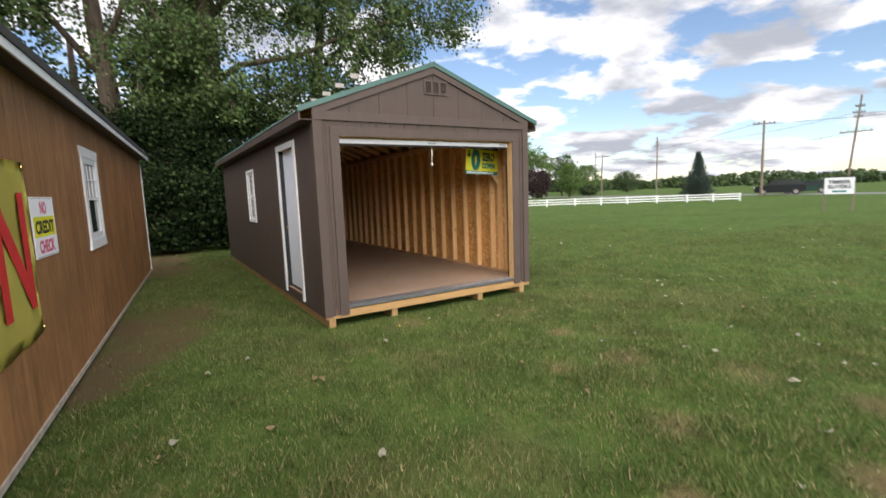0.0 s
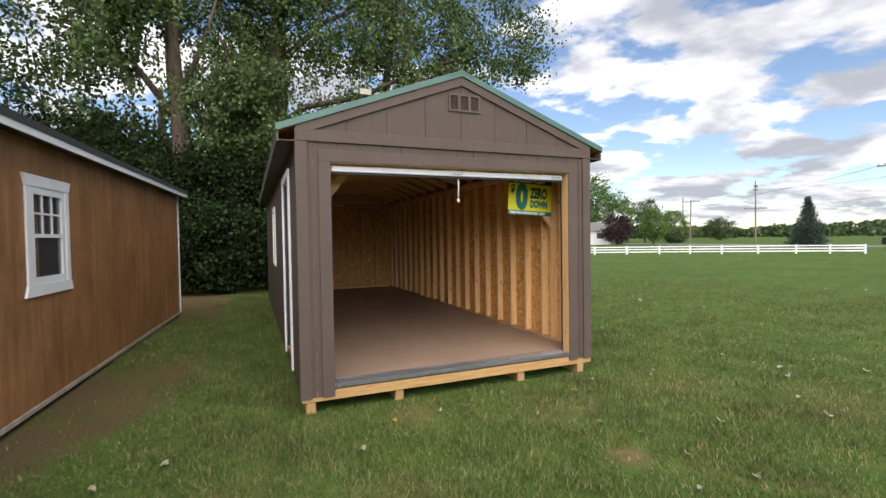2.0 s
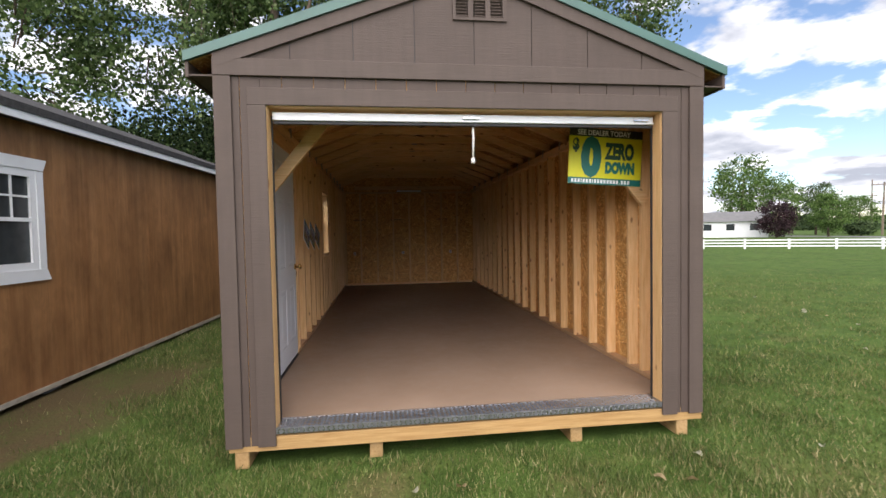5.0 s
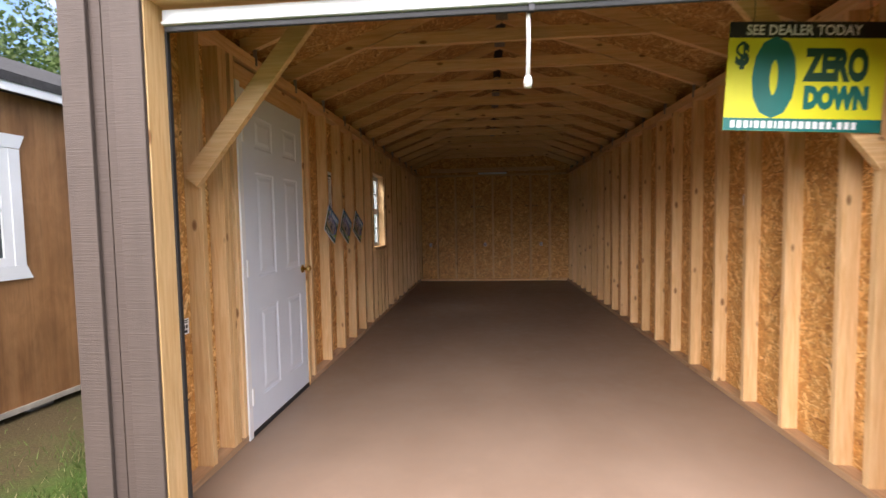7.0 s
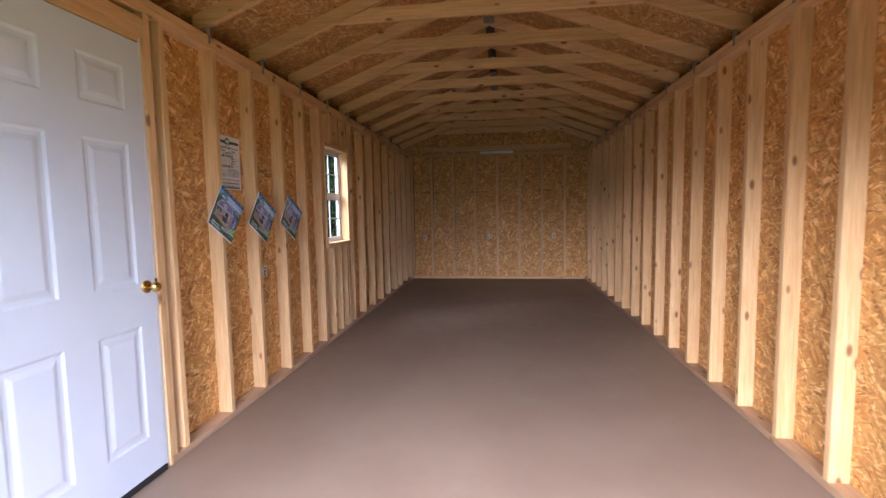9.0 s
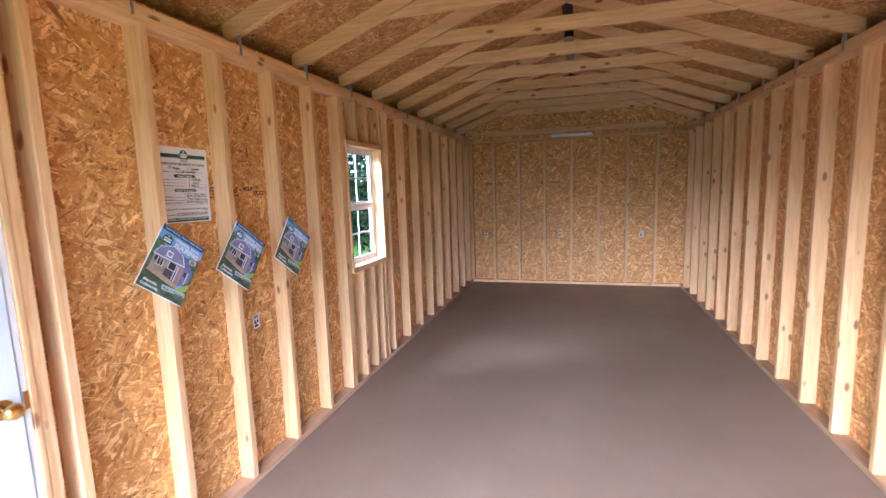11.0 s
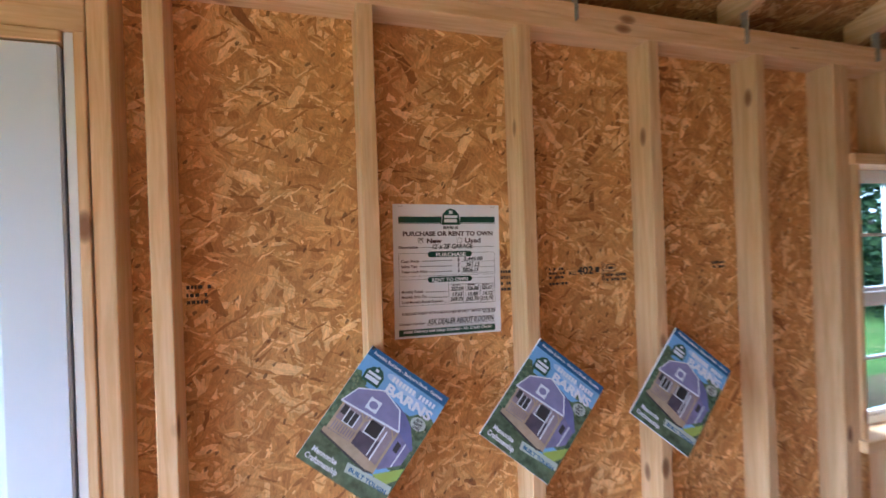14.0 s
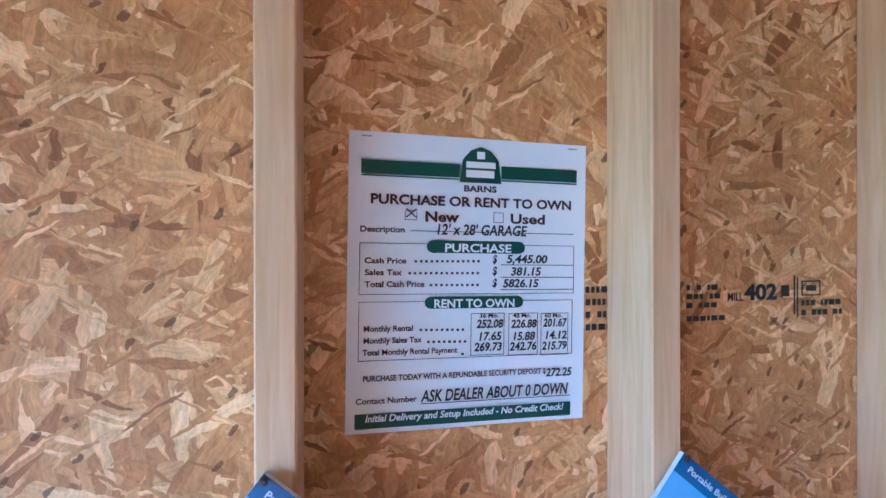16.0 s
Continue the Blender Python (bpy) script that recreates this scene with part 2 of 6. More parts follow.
def stained_panel():
    """Brown-stained plywood siding: long upright streaks, blotches, darker drips."""
    n = Nodes("stained_plywood")
    v = n.coords()
    s1 = n.noise(n.mapping(v, (9, 9, 0.5)), 1.0, 5, 0.6, 0.4)
    s2 = n.noise(n.mapping(v, (60, 60, 1.2)), 1.0, 4, 0.65)
    b = n.noise(v, 1.6, 4)
    col = n.ramp(s1, [(0.25, (0.20, 0.090, 0.034)), (0.5, (0.28, 0.135, 0.054)), (0.78, (0.36, 0.185, 0.080))])
    col = n.mix(0.35, col, n.ramp(s2, [(0.3, 0.75), (0.7, 1.15)]), "MULTIPLY")
    col = n.mix(0.75, col, n.ramp(b, [(0.3, 0.66), (0.7, 1.28)]), "MULTIPLY")
    fig = n.noise(n.mapping(v, (3.2, 3.2, 1.1)), 2.2, 6, 0.65, 1.5)
    col = n.mix(0.55, col, n.ramp(fig, [(0.32, 0.70), (0.5, 1.0), (0.66, 1.24)]), "MULTIPLY")
    n.bump(s2, 0.25, 0.002)
    return n.done(col, 0.6, spec=0.35)


M_stain = stained_panel()
M_white = plain("white_paint", (0.78, 0.79, 0.80), 0.42, vary=0.05, scale=4)
M_vinyl = plain("white_vinyl", (0.80, 0.81, 0.82), 0.35, vary=0.03, scale=5)
M_door = plain("white_door_paint", (0.70, 0.75, 0.83), 0.38, vary=0.04, scale=2.5, bump=0.03)
M_black = plain("black_rubber", (0.018, 0.018, 0.02), 0.6)
M_green_roof = plain("green_metal_roof", (0.058, 0.135, 0.115), 0.45, 0.0, 0.15, 3.0)
M_shingle = plain("dark_shingles", (0.045, 0.042, 0.042), 0.85, vary=0.4, scale=22, bump=0.6)
M_galv = plain("galvanised_plate", (0.36, 0.33, 0.29), 0.5, 0.45, 0.3, 60)
M_alu = plain("bright_aluminium", (0.72, 0.73, 0.75), 0.22, 1.0, 0.12, 30)
M_bar = plain("white_enamelled_steel", (0.72, 0.74, 0.76), 0.3, 0.1, 0.08, 6)
M_brass = plain("polished_brass", (0.78, 0.55, 0.20), 0.18, 1.0, 0.1, 20)
M_rope = plain("white_cord", (0.7, 0.69, 0.66), 0.8)
M_dark_metal = plain("dark_steel", (0.05, 0.05, 0.055), 0.45, 0.6)


def floor_material():
    """Brown painted plywood deck with scuffs, dust and long faint sheet joints."""
    n = Nodes("brown_painted_deck")
    v = n.coords()
    a = n.noise(v, 1.3, 5, 0.6)
    dust = n.noise(v, 9, 6, 0.7)
    fine = n.noise(v, 120, 3, 0.7)
    col = n.ramp(a, [(0.3, (0.235, 0.162, 0.115)), (0.7, (0.285, 0.202, 0.148))])
    col = n.mix(0.35, col, n.ramp(dust, [(0.35, 0.82), (0.7, 1.2)]), "MULTIPLY")
    spot = n.voronoi(v, 3.1)
    col = n.mix(n.ramp(spot.outputs["Distance"], [(0.010, 0.7), (0.020, 0.0)]), col, (0.42, 0.34, 0.25))
    n.bump(fine, 0.2, 0.001)
    return n.done(col, n.ramp(dust, [(0.3, 0.40), (0.7, 0.62)]), spec=0.35)


M_floor = floor_material()


# aluminium darkened in colour, for the dark reflection between the treads
def darkened_tread_plate():
    return plain("darkened_tread_plate", (0.27, 0.275, 0.29), 0.42, 0.85, 0.3, 40)


M_tread = darkened_tread_plate()


def glass():
    n = Nodes("window_glass")
    n.bsdf.inputs["Transmission Weight"].default_value = 1.0
    n.bsdf.inputs["IOR"].default_value = 1.05
    return n.done((0.46, 0.52, 0.53), 0.02)


M_glass = glass()
M_dark_glass = plain("dark_window_pane", (0.035, 0.042, 0.045), 0.06, vary=0.2, spec=0.8)


# worn places in the lawn: x, y, radius, and how far the earth shows through
PATCHES = [(0.55, -4.33, 0.20, 0.9), (1.53, -4.90, 0.34, 0.9), (1.24, -3.82, 0.26, 0.7), (2.17, -1.85, 0.22, 0.9), (1.35, -2.62, 0.20, 0.7), (2.05, -2.82, 0.30, 0.7), (2.65, -4.56, 0.30, 0.7), (2.54, -3.70, 0.36, 0.5),
           (0.95, -0.42, 0.34, 0.5), (0.00, -3.50, 0.60, 0.2), (-0.75, -3.25, 0.55, 0.2), (2.25, -0.85, 0.55, 0.3), (3.80, -0.90, 0.80, 0.2), (4.90, -2.00, 0.90, 0.2), (0.45, -1.70, 0.55, 0.15), (-0.55, -1.30, 0.55, 0.1)]


def ground_material():
    """Lawn soil: mown green with yellowed and worn patches and bare earth beside the stained shed."""
    n = Nodes("lawn_ground")
    v = n.coords()
    broad = n.noise(v, 0.35, 5, 0.6)
    mid = n.noise(v, 2.4, 6, 0.7)
    fine = n.noise(v, 55, 5, 0.75)
    col = n.ramp(mid, [(0.28, (0.040, 0.072, 0.016)), (0.55, (0.075, 0.125, 0.027)), (0.8, (0.13, 0.16, 0.045))])
    col = n.mix(0.6, col, n.ramp(broad, [(0.3, 0.75), (0.7, 1.25)]), "MULTIPLY")
    col = n.mix(0.7, col, n.ramp(fine, [(0.3, 0.35), (0.7, 1.5)]), "MULTIPLY")
    s = n.node("ShaderNodeSeparateXYZ")
    n.put(v, s.inputs[0])
    edge = n.math("SUBTRACT", n.math("MULTIPLY", n.math("MINIMUM", s.outputs[1], 1.6), 0.48), 1.58)
    wob = n.math("MULTIPLY", n.math("SUBTRACT", n.noise(v, 2.2, 6, 0.7), 0.5), 1.3)
    bx = n.ramp(n.math("ADD", n.math("SUBTRACT", edge, s.outputs[0]), wob), [(0.0, 0.0), (0.35, 1.0)])
    by = n.ramp(n.math("DIVIDE", n.math("ADD", s.outputs[1], 4.5), 16.0), [(0.17, 0.0), (0.24, 0.9), (0.42, 0.9), (0.49, 0.12), (0.65, 0.12), (0.70, 1.0), (1.0, 1.0)])
    bare = n.math("MULTIPLY", n.math("MULTIPLY", bx, by), n.ramp(n.noise(v, 1.0, 7, 0.7), [(0.34, 0.45), (0.56, 1.0)]))
    worn = n.ramp(n.noise(v, 1.3, 8, 0.78), [(0.56, 0.0), (0.66, 0.8)])
    soil = n.ramp(fine, [(0.3, (0.055, 0.038, 0.020)), (0.7, (0.18, 0.122, 0.068))])
    stray = None
    for px, py, r, deep in PATCHES:
        dn = n.node("ShaderNodeVectorMath")
        dn.operation = "DISTANCE"
        n.put(v, dn.inputs[0])
        dn.inputs[1].default_value = (px, py, 0)
        f = n.math("MULTIPLY", n.ramp(n.math("ADD", n.math("DIVIDE", dn.outputs["Value"], r), n.math("MULTIPLY", wob, 0.5)), [(0.35, 1.0), (1.0, 0.0)]), 0.12 + 0.75 * deep)
        stray = f if stray is None else n.math("MAXIMUM", stray, f)
    straw = n.ramp(fine, [(0.3, (0.13, 0.105, 0.045)), (0.7, (0.27, 0.21, 0.10))])
    col = n.mix(n.math("MULTIPLY", worn, 0.55), col, straw)
    col = n.mix(stray, col, n.mix(n.ramp(mid, [(0.4, 0.0), (0.6, 0.8)]), soil, straw))
    bare = n.math("MULTIPLY", bare, n.math("GREATER_THAN", s.outputs[0], -3.1))
    col = n.mix(bare, col, soil)
    n.bump(n.noise(v, 90, 4, 0.7), 0.7, 0.02)
    return n.done(col, 0.9, spec=0.1)


M_ground = ground_material()


def blade_material(name, stops, trans=0.25, patch=0.7, spec=0.25):
    n = Nodes(name)
    g = n.node("ShaderNodeNewGeometry")
    col = n.ramp(g.outputs["Random Per Island"], stops)
    v = n.coords()
    col = n.mix(0.75, col, n.ramp(n.noise(v, patch, 7, 0.72), [(0.30, 0.45), (0.5, 0.95), (0.70, 1.55)]), "MULTIPLY")
    n.bsdf.inputs["Subsurface Weight"].default_value = 0.0
    m = n.done(col, 0.55, spec=spec)
    if trans:
        tr, mx = n.node("ShaderNodeBsdfTranslucent"), n.node("ShaderNodeMixShader")
        n.put(col, tr.inputs["Color"])
        mx.inputs[0].default_value = trans
        n.t.links.new(n.bsdf.outputs[0], mx.inputs[1])
        n.t.links.new(tr.outputs[0], mx.inputs[2])
        out = n.t.nodes["Material Output"]
        n.t.links.new(mx.outputs[0], out.inputs[0])
    return m


M_grass = blade_material("grass_blades", [(0.0, (0.055, 0.088, 0.020)), (0.5, (0.105, 0.155, 0.038)), (0.80, (0.16, 0.205, 0.06)), (0.91, (0.27, 0.25, 0.11)), (1.0, (0.38, 0.32, 0.17))], patch=1.6)
M_straw = blade_material("straw_blades", [(0.0, (0.15, 0.13, 0.055)), (0.5, (0.25, 0.21, 0.095)), (1.0, (0.40, 0.34, 0.18))], patch=3.0)
M_leaf = blade_material("poplar_leaves", [(0.0, (0.032, 0.060, 0.018)), (0.5, (0.072, 0.122, 0.036)), (0.85, (0.125, 0.185, 0.06)), (1.0, (0.20, 0.25, 0.11))], 0.35)
# thicket leaves: the gap's deep shade is put into a near-black green
M_leaf_shaded = blade_material("shaded_thicket_foliage", [(0.0, (0.007, 0.013, 0.006)), (0.6, (0.018, 0.031, 0.012)), (1.0, (0.038, 0.060, 0.021))], 0.1, spec=0.03)
M_leaf_bright = blade_material("light_leaves", [(0.0, (0.05, 0.10, 0.02)), (0.6, (0.10, 0.18, 0.04)), (1.0, (0.18, 0.26, 0.08))], 0.3)
M_leaf_far = blade_material("distant_leaves", [(0.0, (0.030, 0.055, 0.022)), (0.6, (0.06, 0.10, 0.035)), (1.0, (0.11, 0.155, 0.06))], 0.2)
M_leaf_purple = blade_material("purple_leaves", [(0.0, (0.015, 0.008, 0.010)), (0.7, (0.04, 0.02, 0.024)), (1.0, (0.07, 0.035, 0.04))], 0.15)
M_needle = blade_material("spruce_needles", [(0.0, (0.018, 0.035, 0.026)), (0.6, (0.040, 0.068, 0.052)), (1.0, (0.075, 0.11, 0.09))], 0.1)


def bark_material():
    n = Nodes("grey_brown_bark")
    v = n.coords()
    f = n.noise(n.mapping(v, (9, 9, 1.3)), 1.6, 6, 0.7, 0.5)
    n.bump(f, 0.9, 0.05)
    return n.done(n.ramp(f, [(0.3, (0.045, 0.034, 0.025)), (0.7, (0.16, 0.125, 0.095))]), 0.9, spec=0.1)


M_bark = bark_material()
M_pole = lumber("weathered_pole", "z", (0.26, 0.21, 0.17), (0.15, 0.12, 0.10), False, 0.85)
M_road = plain("grey_asphalt", (0.16, 0.16, 0.16), 0.85, vary=0.2, scale=2)
M_field = plain("far_field", (0.085, 0.125, 0.035), 0.9, vary=0.35, scale=0.05, spec=0.1)
M_paper = plain("white_paper", (0.86, 0.87, 0.90), 0.5, vary=0.02, scale=6, bump=0.01)
M_ink_green = plain("dark_green_ink", (0.012, 0.07, 0.045), 0.5)
M_ink_black = plain("black_ink", (0.02, 0.02, 0.024), 0.5)
M_ink_maroon = plain("maroon_ink", (0.055, 0.014, 0.020), 0.5)
M_yellow = plain("yellow_print", (0.80, 0.76, 0.03), 0.4, vary=0.04)
M_teal = plain("teal_print", (0.008, 0.17, 0.15), 0.4)
M_red = plain("red_print", (0.62, 0.03, 0.03), 0.45)
M_pink = plain("rose_print", (0.72, 0.10, 0.20), 0.45)
M_banner = plain("yellow_vinyl_banner", (0.78, 0.70, 0.16), 0.45, vary=0.06, scale=3)
M_leaf_dry = plain("dry_leaf", (0.36, 0.27, 0.15), 0.7, vary=0.35, scale=30)
M_leaf_pale = plain("pale_leaf", (0.44, 0.42, 0.32), 0.7, vary=0.25, scale=30)
M_leaf_yellow = plain("yellow_leaf", (0.60, 0.44, 0.06), 0.7, vary=0.2, scale=30)


# ---------------------------------------------------------------- mesh helpers
def link(name, bm, material, parent=None, label="", smooth=False):
    me = bpy.data.meshes.new(name)
    bm.to_mesh(me)
    bm.free()
    me.materials.append(material)
    if smooth:
        for p in me.polygons:
            p.use_smooth = True
    ob = new(name, me)
    if parent is not None:
        ob.parent = parent
    if label:
        ob["label"] = label
    return ob


def part(name, bm, material, parent, label="", smooth=False):
    return link(name, bm, material, parent, label, smooth)


def box(bm, x0, x1, y0, y1, z0, z1, m=None, bevel=0.0):
    vs = [bm.verts.new((x, y, z)) for x in (x0, x1) for y in (y0, y1) for z in (z0, z1)]
    fs = [bm.faces.new([vs[i] for i in q]) for q in ((0, 1, 3, 2), (4, 6, 7, 5), (0, 4, 5, 1), (2, 3, 7, 6), (0, 2, 6, 4), (1, 5, 7, 3))]
    if bevel:
        es = list({e for f in fs for e in f.edges})
        r = bmesh.ops.bevel(bm, geom=es, offset=bevel, segments=1, affect="EDGES", profile=0.5)
        vs = list({v for f in r["faces"] for v in f.verts} | {v for v in vs if v.is_valid})
    if m is not None:
        bmesh.ops.transform(bm, matrix=m, verts=vs)
    return vs


def boxes(*dims, bevel=0.0):
    bm = bmesh.new()
    for q in dims:
        box(bm, *q, bevel=bevel)
    return bm


def slab(us, vs, holes, w0, w1, order):
    """A slab with openings through it. us, vs: its extent; holes: (u0, u1, v0, v1); order: which axis is u, v, w."""
    U = sorted({*us, *(h[0] for h in holes), *(h[1] for h in holes)})
    V = sorted({*vs, *(h[2] for h in holes), *(h[3] for h in holes)})
    U, V = [u for u in U if us[0] <= u <= us[1]], [v for v in V if vs[0] <= v <= vs[1]]
    bm = bmesh.new()
    cache = {}

    def vert(i, j, k):
        if (i, j, k) not in cache:
            q = dict(zip(order, (U[i], V[j], (w0, w1)[k])))
            cache[(i, j, k)] = bm.verts.new((q["x"], q["y"], q["z"]))
        return cache[(i, j, k)]

    def solid(i, j):
        if not (0 <= i < len(U) - 1 and 0 <= j < len(V) - 1):
            return False
        cu, cv = (U[i] + U[i + 1]) / 2, (V[j] + V[j + 1]) / 2
        return not any(h[0] < cu < h[1] and h[2] < cv < h[3] for h in holes)

    for i in range(len(U) - 1):
        for j in range(len(V) - 1):
            if not solid(i, j):
                continue
            for k in (0, 1):
                bm.faces.new([vert(i, j, k), vert(i + 1, j, k), vert(i + 1, j + 1, k), vert(i, j + 1, k)])
            for di, dj, a, b in ((-1, 0, (i, j), (i, j + 1)), (1, 0, (i + 1, j), (i + 1, j + 1)), (0, -1, (i, j), (i + 1, j)), (0, 1, (i, j + 1), (i + 1, j + 1))):
                if not solid(i + di, j + dj):
                    bm.faces.new([vert(*a, 0), vert(*b, 0), vert(*b, 1), vert(*a, 1)])
    bmesh.ops.recalc_face_normals(bm, faces=bm.faces)
    return bm


def prism(points, axis, a, b):
    """A polygon pushed along an axis. points: pairs in the other two axes, in x, y, z order."""
    bm = bmesh.new()

    def v(p, w):
        q = list(p)
        q.insert("xyz".index(axis), w)
        return bm.verts.new(q)

    A, B = [v(p, a) for p in points], [v(p, b) for p in points]
    bm.faces.new(A)
    bm.faces.new(B[::-1])
    for i in range(len(A)):
        j = (i + 1) % len(A)
        bm.faces.new([A[i], B[i], B[j], A[j]])
    bmesh.ops.recalc_face_normals(bm, faces=bm.faces)
    return bm


def tube(bm, pts, radii, seg=8, cap=True):
    pts = [Vector(p) for p in pts]
    rings = []
    for i, p in enumerate(pts):
        dirv = (pts[min(i + 1, len(pts) - 1)] - pts[max(i - 1, 0)]).normalized()
        side = dirv.cross(Vector((0.31, 0.9, 0.27))).normalized()
        other = dirv.cross(side)
        rings.append([bm.verts.new(p + radii[i] * (math.cos(2 * math.pi * k / seg) * side + math.sin(2 * math.pi * k / seg) * other)) for k in range(seg)])
    for a, b in zip(rings, rings[1:]):
        for k in range(seg):
            bm.faces.new([a[k], a[(k + 1) % seg], b[(k + 1) % seg], b[k]])
    if cap:
        bm.faces.new(rings[0][::-1])
        bm.faces.new(rings[-1])
    bmesh.ops.recalc_face_normals(bm, faces=bm.faces)
    return bm


def text_mesh(text, size, width=None, bold=0.0, shear=0.0, align="LEFT", gap=1.0):
    """A flat mesh of a line of writing, its left or middle base at the origin, squeezed to a width where one is given."""
    cu = bpy.data.curves.new("writing", "FONT")
    cu.body, cu.size, cu.align_x, cu.offset, cu.shear, cu.space_character = text, size, align, bold, shear, gap
    cu.resolution_u = 3
    ob = bpy.data.objects.new("writing", cu)
    scene.collection.objects.link(ob)
    me = bpy.data.meshes.new_from_object(ob.evaluated_get(bpy.context.evaluated_depsgraph_get()))
    bpy.data.objects.remove(ob)
    bpy.data.curves.remove(cu)
    bm = bmesh.new()
    bm.from_mesh(me)
    bpy.data.meshes.remove(me)
    if width and bm.verts:
        xs = [v.co.x for v in bm.verts]
        k = width / max(1e-6, max(xs) - min(xs))
        for v in bm.verts:
            v.co.x *= k
    return bm


def flat(bm_out, bm_in, u, v, w):
    """Adds writing at (u, v), w proud of its surface."""
    me = bpy.data.meshes.new("temp")
    for vv in bm_in.verts:
        vv.co += Vector((u, v, w))
    bm_in.to_mesh(me)
    bm_in.free()
    bm_out.from_mesh(me)
    bpy.data.meshes.remove(me)


def plate(bm, pts, w, thick=0.0004):
    """A flat printed shape in the u, v plane."""
    A = [bm.verts.new((p[0], p[1], w)) for p in pts]
    B = [bm.verts.new((p[0], p[1], w + thick)) for p in pts]
    bm.faces.new(B)
    for i in range(len(A)):
        j = (i + 1) % len(A)
        bm.faces.new([A[i], A[j], B[j], B[i]])


def rect(u0, u1, v0, v1):
    return [(u0, v0), (u1, v0), (u1, v1), (u0, v1)]


FACE_PX = Matrix(((0, 0, 1, 0), (1, 0, 0, 0), (0, 1, 0, 0), (0, 0, 0, 1)))      # u, v on a wall that faces +x
FACE_NY = Matrix(((1, 0, 0, 0), (0, 0, -1, 0), (0, 1, 0, 0), (0, 0, 0, 1)))     # u, v on a wall that faces -y


def empty(name, m=None):
    ob = new(name)
    if m is not None:
        ob.matrix_world = m
    return ob

# ---------------------------------------------------------------- ground and distance
def grid_mesh(name, size, n, material):
    bm = bmesh.new()
    bmesh.ops.create_grid(bm, x_segments=n, y_segments=n, size=size)
    return link(name, bm, material)


tagged(grid_mesh("ground", 1500.0, 6, M_ground), "mown green lawn with worn and bare earth patches", "lawn", kind="structure")

W, L = 3.345, 8.50                 # the garage's outer width and length
FLOOR, PLATE = 0.268, 2.60         # deck and top of the side walls
OP = (0.296, 3.05, 2.392)           # the big opening: left, right, top
RIDGE_X, SLOPE = 1.68, 0.375
EAVE_X0, EAVE_X1 = -0.19, 3.54


def roof_z(x):
    """Top of the roof boards."""
    return 3.365 - SLOPE * abs(x - RIDGE_X)


# ---------------------------------------------------------------- garage: deck
deck = tagged(link("floor", boxes((0.012, W - 0.012, 0.15, L - 0.012, FLOOR - 0.02, FLOOR)), M_floor), "brown painted plywood floor of the garage", "floor", kind="structure")
rim = part("rim_joist", boxes((-0.01, W + 0.03, -0.005, 0.035, 0.115, 0.212), bevel=0.004), M_treated, deck, "treated timber rim board")
part("rim_joist", boxes((-0.005, 0.035, 0.036, L, 0.115, 0.225)), M_treated_y, deck)
part("rim_joist", boxes((W - 0.035, W + 0.005, 0.036, L, 0.115, 0.225)), M_treated_y, deck)
for x in (0.07, 0.95, 2.40, 3.22):
    part("runner", boxes((x - 0.045, x + 0.045, 0.02 if 0.5 < x < 3 else 0.0, L - 0.05, 0.0, 0.115), bevel=0.006), M_treated_y, deck, "treated timber skid")

# the aluminium threshold plate, coloured darker between its raised treads, which are brighter
sill = empty("threshold_plate", pose(0, 0, 0))
tagged(sill, "bright aluminium tread plate across the garage opening", "threshold")
bm = boxes((OP[0] - 0.0, OP[1], -0.012, 0.15, FLOOR - 0.004, FLOOR), (OP[0], OP[1], -0.014, -0.011, FLOOR - 0.04, FLOOR - 0.001))
part("plate", bm, M_tread, sill)
bm = bmesh.new()
nx = 84
for i in range(nx):
    for j in range(6):
        cx, cy = OP[0] + 0.018 + i * (OP[1] - OP[0] - 0.03) / nx, 0.006 + j * 0.0255
        box(bm, -0.0135, 0.0135, -0.0042, 0.0042, 0, 0.004, pose(cx, cy, FLOOR, 0, 0, 45 if (i + j) % 2 else -45))
    for j in range(2):
        cx, cz = OP[0] + 0.018 + i * (OP[1] - OP[0] - 0.03) / nx, FLOOR - 0.012 - j * 0.018
        box(bm, -0.0095, 0.0095, -0.003, 0.003, 0, 0.0035, pose(cx, -0.014, cz, 90, 45 if (i + j) % 2 else -45, 0))
tagged(part("tread", bm, M_alu, sill), kind="stuff")
part("rolled_edge", boxes((OP[0], OP[1], 0.147, 0.155, FLOOR, FLOOR + 0.004)), M_alu, sill)

# ---------------------------------------------------------------- garage: side walls
DOOR = (0.957, 1.936, FLOOR, 2.395)          # rough opening in the left wall
WIN = (4.135, 4.775, 1.245, 2.185)


def stud(x0, x1, y0, y1, z0, z1, parent, material=None, name="stud"):
    return part(name, boxes((x0, x1, y0, y1, z0, z1), bevel=0.002), material or M_stud_z, parent)


wall_left = tagged(link("wall_left", slab((0.012, L - 0.012), (0.13, PLATE + 0.05), [DOOR, WIN], 0.004, 0.011, "yzx"), M_osb_x), "bare strand board inner face of the left wall", "wall", kind="structure")
part("siding", slab((0.0, L), (0.13, PLATE + 0.03), [DOOR, WIN], -0.006, 0.003, "yzx"), M_brown, wall_left, "dark brown painted panel siding")
wall_right = tagged(link("wall_right", slab((0.012, L - 0.012), (0.13, PLATE + 0.05), [], W - 0.011, W - 0.004, "yzx"), M_osb_x), "bare strand board inner face of the right wall", "wall", kind="structure")
part("siding", slab((0.0, L), (0.13, PLATE + 0.03), [], W - 0.003, W + 0.006, "yzx"), M_brown, wall_right, "dark brown painted panel siding")
